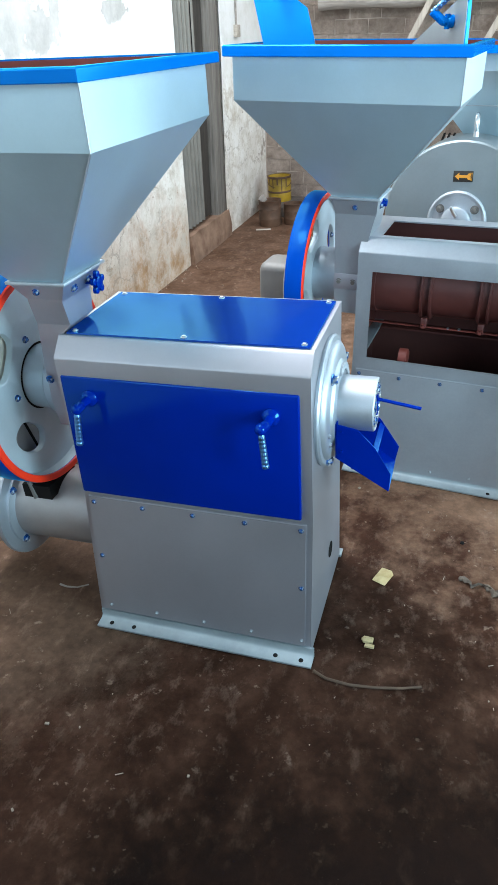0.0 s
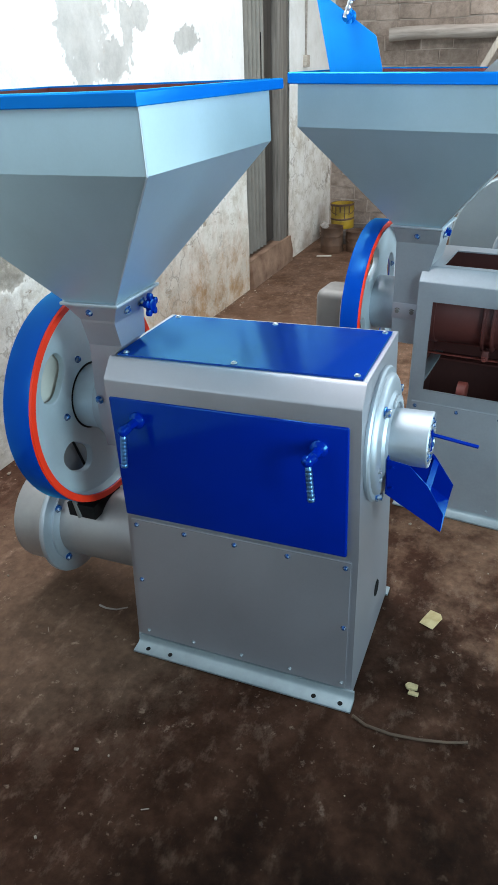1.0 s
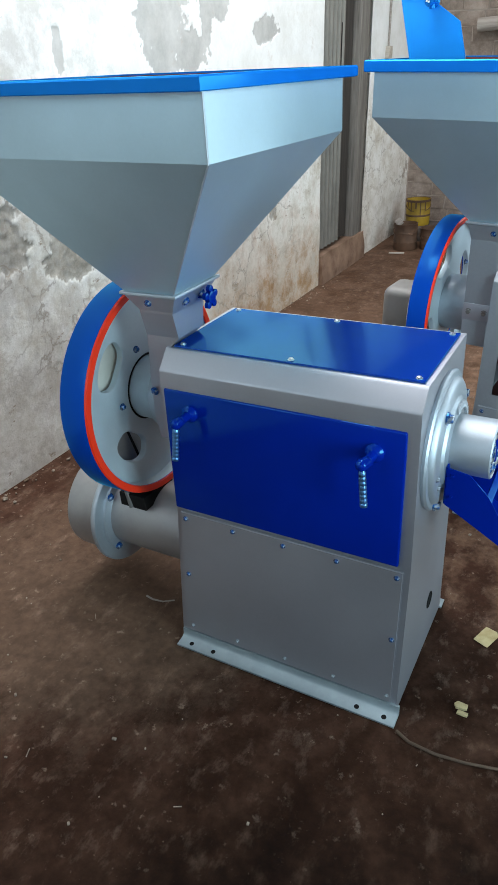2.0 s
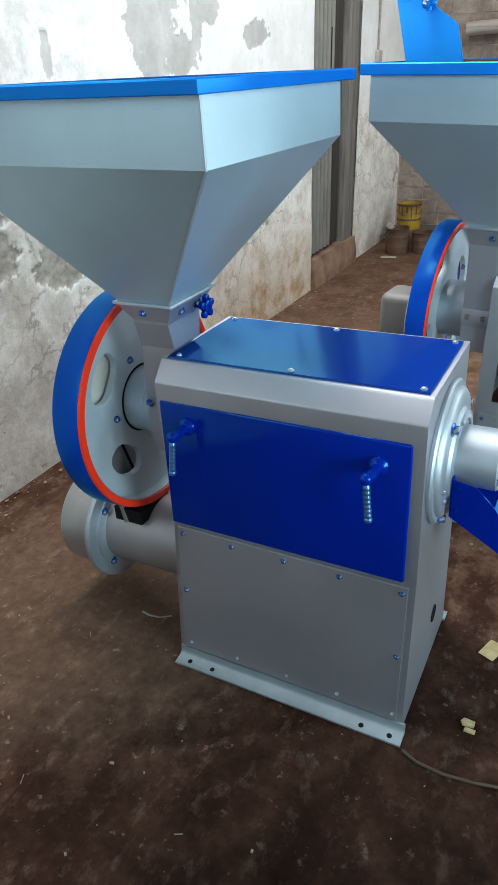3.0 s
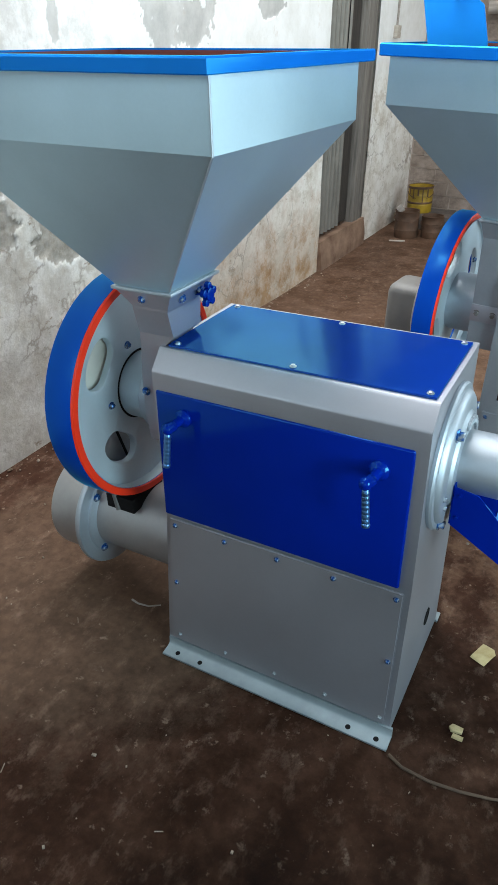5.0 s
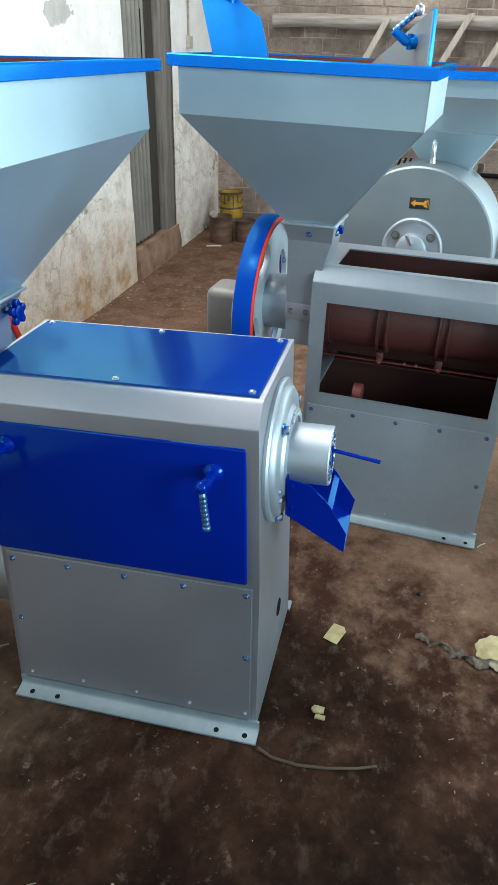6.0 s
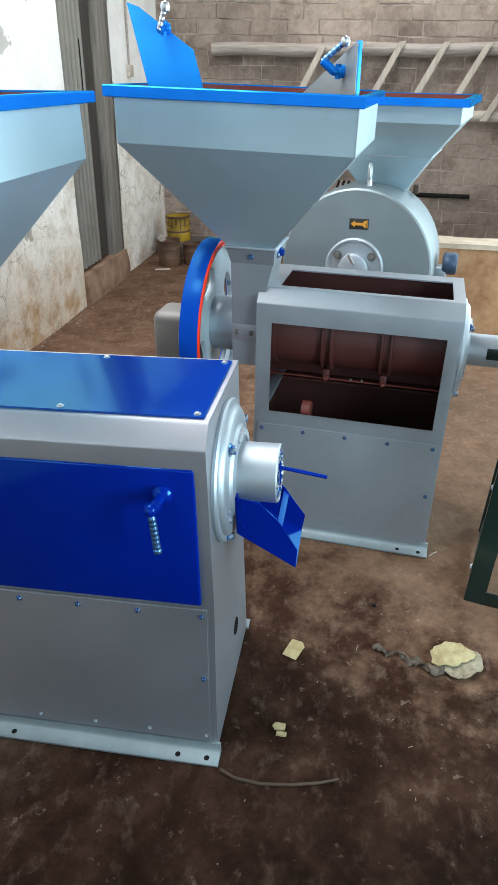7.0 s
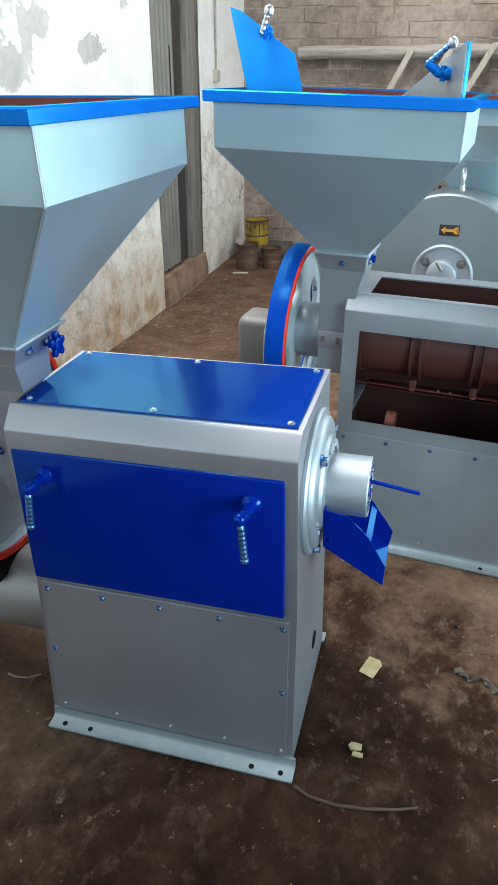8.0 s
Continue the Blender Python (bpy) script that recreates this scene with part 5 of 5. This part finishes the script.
# ---------------------------------------------------------------- covers left in the open mill's hopper
def loose_cover(m, outline, label, lever_at, lever_dir, face, reach, stand_off=0.046):
    t = thing("cover_plate", m, label, "cover plate", "loose covers in the hopper")
    part("plate", prism(outline, -0.005, 0.005, "y", bevel=0.0015), BRIGHT_BLUE_LIT, t)
    part("inner_face", prism([(x * 0.97 + 0.003, z * 0.97 + 0.003) for x, z in outline], 0.0055, 0.0075, "y"), DRUM, t, "grey unpainted inner face")
    x, z = lever_at
    s = face
    lv = part("clamp_lever", rod((x, 0.004 * s, z), (x, 0.040 * s, z), 0.011, 14), MID_BLUE_LIT, t, "blue clamping lever")
    part("boss", lathe([(0, 0.017), (0.010 * s, 0.016), (0.016 * s, 0.011)], (x, 0.008 * s, z), "y", 18), MID_BLUE_LIT, lv)
    part("arm", sweep([(x, 0.036 * s, z), (x + 0.022 * lever_dir[0], stand_off * s, z + 0.022 * lever_dir[1])], 0.012, 12), MID_BLUE_LIT, lv)
    part("cross_pin", rod((x, 0.024 * s, z - 0.019), (x, 0.024 * s, z + 0.019), 0.008, 12), MID_BLUE_LIT, lv)
    a = Vector((x + 0.020 * lever_dir[0], stand_off * s, z + 0.020 * lever_dir[1]))
    b = a + Vector(lever_dir[2:5]) * reach
    d = Vector(lever_dir[2:5]).normalized()
    u = d.orthogonal().normalized()
    k = 0.8 if stand_off > 0.05 else 0.72
    prof, h = [(0.0, 0.0), (0.0, 0.010 * k)], 0.004
    while h < reach - 0.012:
        prof += [(h, 0.0088 * k), (h + 0.004, 0.0105 * k), (h + 0.010, 0.0105 * k), (h + 0.013, 0.0088 * k)]
        h += 0.014
    part("grip", lathe(prof + [(reach, 0.008), (reach, 0.0)], a, (u, d.cross(u), d), 14), CHROME_BLUE if stand_off > 0.05 else ZINC, lv, "ribbed chrome grip")
    part("grip_ball", lathe([(-0.015, 0), (-0.010, 0.011), (0, 0.0135), (0.010, 0.011), (0.015, 0)], b, "z", 14), ZINC, lv)
    return t


MILL2 = mill_two.matrix_world
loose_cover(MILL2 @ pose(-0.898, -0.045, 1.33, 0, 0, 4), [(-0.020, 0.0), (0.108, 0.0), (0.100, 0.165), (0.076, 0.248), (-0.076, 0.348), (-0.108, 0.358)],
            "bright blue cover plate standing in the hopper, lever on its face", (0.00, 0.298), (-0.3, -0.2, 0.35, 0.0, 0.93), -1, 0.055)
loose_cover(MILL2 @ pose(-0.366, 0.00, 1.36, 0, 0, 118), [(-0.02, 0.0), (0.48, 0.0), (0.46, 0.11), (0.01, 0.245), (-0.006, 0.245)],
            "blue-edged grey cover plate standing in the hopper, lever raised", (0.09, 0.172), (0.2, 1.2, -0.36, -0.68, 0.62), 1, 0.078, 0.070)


tip = MILL2 @ pose(-0.898, -0.045, 1.33, 0, 0, 4) @ Vector((0.023, -0.046, 0.375))
solid("pull_cord", sweep([tip, tip + Vector((0.03, 0.02, 0.07)), tip + Vector((0.09, 0.05, 0.22)), tip + Vector((0.16, 0.1, 0.6)), (tip.x + 0.2, tip.y + 0.15, RZ + 0.02)], 0.0025, 6), BATTEN, "thin pale cord from the roof to the cover's lever", "cord")


# ---------------------------------------------------------------- ladder and fittings on the back wall
def ladder():
    t = thing("wooden_ladder", LEANING, "long rough wooden ladder hung along the block wall", "ladder")
    pts = [(-1.25 + 0.16 * i, BY - 0.075 + 0.006 * math.sin(i * 1.3), 1.712 + 0.008 * math.sin(i * 0.9) + 0.0015 * i) for i in range(22)]
    part("upper_rail", sweep(pts, 0.056, 12), POLE, t, "knotty round upper rail")
    pts = [(-0.4 + 0.16 * i, BY - 0.075, 1.215 + 0.006 * math.sin(i * 1.1)) for i in range(16)]
    part("lower_rail", sweep(pts, 0.052, 12), BATTEN, t, "pale round lower rail")
    for k, (x, zt) in enumerate(((-0.222, 1.735), (0.125, 1.77), (0.475, 1.785), (0.855, 1.785), (1.215, 1.785), (1.58, 1.785))):
        zb = 1.175
        dx = (zt - zb) * 0.52
        poly = [(x - 0.034, zt), (x + 0.028, zt + 0.010), (x + 0.028 - dx, zb), (x - 0.034 - dx, zb)]
        part("rung", prism(poly, BY - 0.165, BY - 0.132, "y", bevel=0.004), RUNG, t, "pale sawn batten rung")
    return t


ladder()
bar = solid("wall_bar", sweep([(0.61, BY - 0.02, 0.512), (0.94, BY - 0.022, 0.510), (1.27, BY - 0.02, 0.510)], 0.020, 10), DARK, "dark iron bar fixed along the block wall", "iron bar", m=LEANING)
bm = rod((WX + 0.012, 5.05, 1.55), (WX + 0.012, 5.05, 3.6), 0.009, 8)
cond = thing("wall_switch", LEANING, "small pale switch box with a thin conduit on the wall", "switch")
part("conduit", bm, POLE, cond)
part("switch_box", box(WX, WX + 0.035, 5.00, 5.10, 1.48, 1.57, 0.006), BATTEN, cond, "pale switch box")


# ---------------------------------------------------------------- tins in the corner
def tin(m, r, h, body, label, name="paint_tin"):
    t = thing(name, m, label, "tin", "old tins in the corner")
    part("body", lathe([(0, 0), (0, r * 0.97), (0.006, r), (h * 0.30, r), (h * 0.31, r * 1.02), (h * 0.33, r), (h * 0.66, r), (h * 0.67, r * 1.02), (h * 0.69, r), (h - 0.006, r), (h, r * 1.03), (h, r * 0.95), (h - 0.03, r * 0.94), (h - 0.03, 0)], (0, 0, 0), "z", 32), body, t)
    part("wire_handle", sweep([(r * 1.03 * math.cos(a), -0.012 - r * 0.85 * math.sin(a), h - 0.05 - r * 0.45 * math.sin(a)) for a in (math.pi * i / 12 for i in range(13))], 0.004, 6), RUSTCAN, t)
    return t


tin(pose(-1.505, 5.06, -0.036), 0.108, 0.235, RUSTCAN, "rusty old tin standing open on the floor", "rusty_tin")
tin(pose(-1.285, 5.13, -0.036), 0.098, 0.19, RUSTCAN, "dark rusty tin beside the other tins", "rusty_tin")
stone = solid("stone_block", box(-1.70, -1.19, 5.36, 5.72, -0.06, 0.101, 0.03), STONE, "dark worn stone block in the corner", "stone")
bucket = tin(pose(-1.528, 5.52, 0.100, 0, 0, 20), 0.115, 0.235, YELLOW, "yellow paint bucket with dripped paint on a stone", "paint_bucket")
part("dark_rim", lathe([(0.218, 0.1155), (0.219, 0.1195), (0.238, 0.1205), (0.239, 0.114)], (0, 0, 0), "z", 32), RUSTCAN, bucket, "rim caked with dark paint")
for a, top, low, w in ((-128, 0.22, 0.13, 0.010), (-105, 0.22, 0.165, 0.014), (-84, 0.22, 0.09, 0.008), (-60, 0.22, 0.15, 0.012), (-150, 0.22, 0.17, 0.011)):
    drip = [(0.1165 * math.cos(radians(a) + k), 0.1165 * math.sin(radians(a) + k)) for k in (-w / 0.23, 0, w / 0.23)]
    strip = prism(drip + [(x * 1.018, y * 1.018) for x, y in drip[::-1]], low, top, "z")
    part("paint_drip", strip, RUSTCAN, bucket, "dark run of dripped paint")
part("dark_band", lathe([(0.085, 0.1165), (0.088, 0.1185), (0.100, 0.1185), (0.103, 0.1165)], (0, 0, 0), "z", 32), RUSTCAN, bucket)
brush = thing("paint_brush", pose(-1.54, 5.06, 0.167, 0, -38, 25), "old paint brush lying across the rusty tin", "brush")
part("bristles", box(-0.030, 0.030, -0.014, 0.014, 0.02, 0.085, 0.006), POLE, brush, "pale caked bristles")
part("handle", rod((0, 0, -0.01), (0, 0, -0.12), 0.012, 10), TWIG, brush)
solid("wood_chip", box(-0.07, 0.07, -0.012, 0.012, 0, 0.010, 0.003), BATTEN, "pale wood splinter on the floor", "splinter", m=pose(-1.52, 4.85, -0.034, 0, 0, 12))


# ---------------------------------------------------------------- green stand
def stand():
    t = thing("green_stand", pose(0.714, 0.648, -0.018, 0, 0, -14), "dark green welded angle-iron stand", "stand")
    w, d, h, a = 0.62, 0.48, 0.80, 0.062
    for x, y, sx, sy in ((0, 0, 1, 1), (w, 0, -1, 1), (0, d, 1, -1), (w, d, -1, -1)):
        lean = 0.05
        poly = [(0, 0), (a * sx, 0), (a * sx, 0.006 * sy), (0.006 * sx, 0.006 * sy), (0.006 * sx, a * sy), (0, a * sy)]
        loops = [[(x + px + k * lean * sx, y + py + k * lean * sy, z) for px, py in poly] for k, z in ((0, 0.0), (1, h))]
        part("leg", shell(loops, cap=True), GREEN, t, smooth=20)
    for y in (0.0, d - 0.006):
        part("foot_rail", box(a, w - a, y + 0.001, y + 0.006, 0.004, 0.058, 0.001), GREEN, t)
    for x in (0.0, w - 0.006):
        part("foot_rail", box(x + 0.0065, x + 0.0115, a, d - a, 0.004, 0.058, 0.001), GREEN, t)
    part("top_plate", box(0.03, w - 0.03, 0.03, d - 0.03, h, h + 0.012, 0.002), GREEN, t)
    for z in (0.12, 0.42):
        bolt(t, (-0.0005 + z / h * 0.05, 0.03 + z / h * 0.05, z), (-1, 0, 0), ZINC, 0.008, 0.006)
    return t


stand()


# ---------------------------------------------------------------- litter on the floor
def sheet_scrap(name, outline, mat, label, category, m, thick=0.0012, curl=0.006, seed=1):
    """A thin crumpled piece cut to an outline."""
    bm = prism(outline, 0, thick, "z")
    bmesh.ops.triangulate(bm, faces=[f for f in bm.faces if len(f.verts) > 4])
    bmesh.ops.subdivide_edges(bm, edges=bm.edges[:], cuts=3, use_grid_fill=True)
    for v in bm.verts:
        q = Vector((v.co.x * 22, v.co.y * 22, seed))
        v.co.z += curl * (0.5 + noise.noise(q)) + curl * 0.4 * noise.noise(q * 3)
    return solid(name, bm, mat, label, category, m=m, smooth=25)


sheet_scrap("paper_scrap", [(-0.023, -0.034), (0.022, -0.036), (0.024, 0.024), (0.012, 0.037), (-0.022, 0.035)], PAPER, "small yellowed paper scrap lying on the floor", "paper scrap", pose(0.185, 0.336, 0.001, 0, 0, -19), curl=0.004)
sheet_scrap("chip", [(-0.018, 0.001), (-0.012, -0.010), (0.015, -0.009), (0.017, 0.006), (-0.010, 0.010)], PLASTIC_BAG, "pale torn cardboard chip on the floor", "chip", pose(0.175, 0.058, 0.001, 0, 0, 6), thick=0.007, curl=0.003, seed=4)
sheet_scrap("chip", [(-0.014, -0.006), (0.013, -0.007), (0.014, 0.005), (-0.012, 0.006)], PLASTIC_BAG, "pale torn cardboard chip on the floor", "chip", pose(0.183, 0.036, 0.001, 0, 0, 3), thick=0.006, curl=0.003, seed=6)
wrap = [(0.066 * math.cos(a) * (1 + 0.13 * math.cos(3 * a + 0.6) + 0.08 * math.sin(7 * a)), 0.046 * math.sin(a) * (1 + 0.20 * math.sin(2 * a) + 0.07 * math.cos(8 * a))) for a in (2 * math.pi * i / 22 for i in range(22))]
bag = [(0.068 * math.cos(a) * (1 + 0.08 * math.sin(5 * a)), 0.058 * math.sin(a) * (1 + 0.10 * math.cos(3 * a))) for a in (2 * math.pi * i / 24 for i in range(24))]
sheet_scrap("torn_bag", bag, BAG, "thin torn brown bag lying flat on the floor", "litter", pose(0.672, 0.354, 0.001, 0, 0, 20), thick=0.002, curl=0.011, seed=3)
sheet_scrap("crumpled_wrap", wrap, PLASTIC_BAG, "crumpled pale yellow wrapper on the torn bag", "litter", pose(0.646, 0.374, 0.009, 0, 0, 8), thick=0.003, curl=0.011, seed=8)
rag_pts = [(0.42 + 0.0105 * i, 0.383 - 0.0040 * i + 0.006 * math.sin(i * 1.1), 0.005 + 0.003 * math.sin(i * 1.7)) for i in range(20)]
bm = sweep(rag_pts, 0.0055, 9, taper=2.2)
for v in bm.verts:
    v.co += Vector((0.5, 1.2, 0.6)) * 0.018 * noise.noise(v.co * 55)
    v.co.z = max(v.co.z * 0.8, 0.0)
solid("dirty_rag", bm, RAG, "twisted dirty rag strip on the floor", "rag", smooth=30)
solid("twig", sweep([(0.046, -0.088, 0.004), (0.085, -0.107, 0.006), (0.15, -0.112, 0.006), (0.22, -0.104, 0.006), (0.29, -0.088, 0.006), (0.338, -0.070, 0.005)], 0.0046, 7, taper=0.7), TWIG, "thin bent dry twig by the mill's foot", "twig")
solid("twig", sweep([(-0.845, 0.052, 0.006), (-0.815, 0.045, 0.008), (-0.78, 0.052, 0.006), (-0.75, 0.075, 0.004)], 0.0036, 7, taper=0.6), POLE, "short pale stick under the suction pipe", "twig")
solid("twig", sweep([(0.620, 0.868, -0.012), (0.634, 0.884, -0.010), (0.648, 0.895, -0.011)], 0.0016, 6), BATTEN, "short pale straw beside the mill's foot", "twig")
solid("stone_chip", lathe([(0, 0), (0, 0.008), (0.006, 0.007), (0.009, 0)], (0, 0, 0), "z", 7), DARK, "small dark stone on the floor", "stone", m=pose(0.423, 0.569, -0.006))

# crumbs, straw and grit
rng = random.Random(11)
bm = bmesh.new()
for k in range(300):
    x, y = rng.uniform(-1.6, 1.4), rng.uniform(-1.0, 3.2)
    if -0.70 < x < 0.06 and -0.10 < y < 0.48:
        continue
    s = rng.choice((0.0008, 0.0008, 0.0010, 0.0010, 0.0013, 0.0013, 0.0019, 0.0030)) * rng.uniform(0.6, 1.4)
    l = s * rng.choice((1, 1.2, 1.6, 2.0, 3.6)) if s < 0.0009 and k % 4 else s * (14 if s < 0.0009 else rng.choice((1, 1.3, 1.8)))
    a = rng.uniform(0, math.pi)
    c, d = math.cos(a), math.sin(a)
    b2 = box(-l, l, -s, s, -0.002, s * 0.9)
    b2.transform(Matrix.Translation((x, y, 0)) @ Matrix.Rotation(a, 4, 'Z'))
    me = bpy.data.meshes.new("tmp")
    b2.to_mesh(me)
    b2.free()
    bm.from_mesh(me)
    bpy.data.meshes.remove(me)
solid("floor_grit", bm, CRUMB, "pale crumbs, straw and grit strewn over the floor", "grit", kind="stuff")


# ---------------------------------------------------------------- blocks of the back wall
north = bpy.data.objects["wall_north"]


def block_mesh(seed):
    r = random.Random(seed)
    bm = box(-0.5, 0.5, 0.0, 0.03, -0.5, 0.5)
    for v in bm.verts:
        v.co.x += r.uniform(-0.03, 0.02)
        v.co.z += r.uniform(-0.08, 0.06)
        v.co.y += r.uniform(-0.004, 0.004)
    me = bpy.data.meshes.new("block")
    bm.to_mesh(me)
    bm.free()
    me.materials.append(BRICK)
    return me


BLOCKS = [block_mesh(i) for i in range(7)]
rng = random.Random(5)
course, joint = 0.122, 0.011
z = -0.12
while z < 2.62:
    x = WX + 0.01 - rng.uniform(0, 0.25)
    while x < 1.95:
        w = rng.uniform(0.20, 0.35)
        x0, x1 = max(x, WX + 0.012), x + w
        if x1 - x0 > 0.08:
            ob = new("block", BLOCKS[rng.randrange(7)])
            ob.parent = north
            ob.matrix_parent_inverse = LEANING.inverted()
            ob.matrix_basis = LEANING @ Matrix.LocRotScale(((x0 + x1) / 2, BY + rng.uniform(-0.005, 0.004) + 0.003, z + course / 2 + rng.uniform(-0.004, 0.004)), None, (x1 - x0 - joint, 1, course - joint * rng.uniform(0.5, 1.0)))
        x += w
    z += course
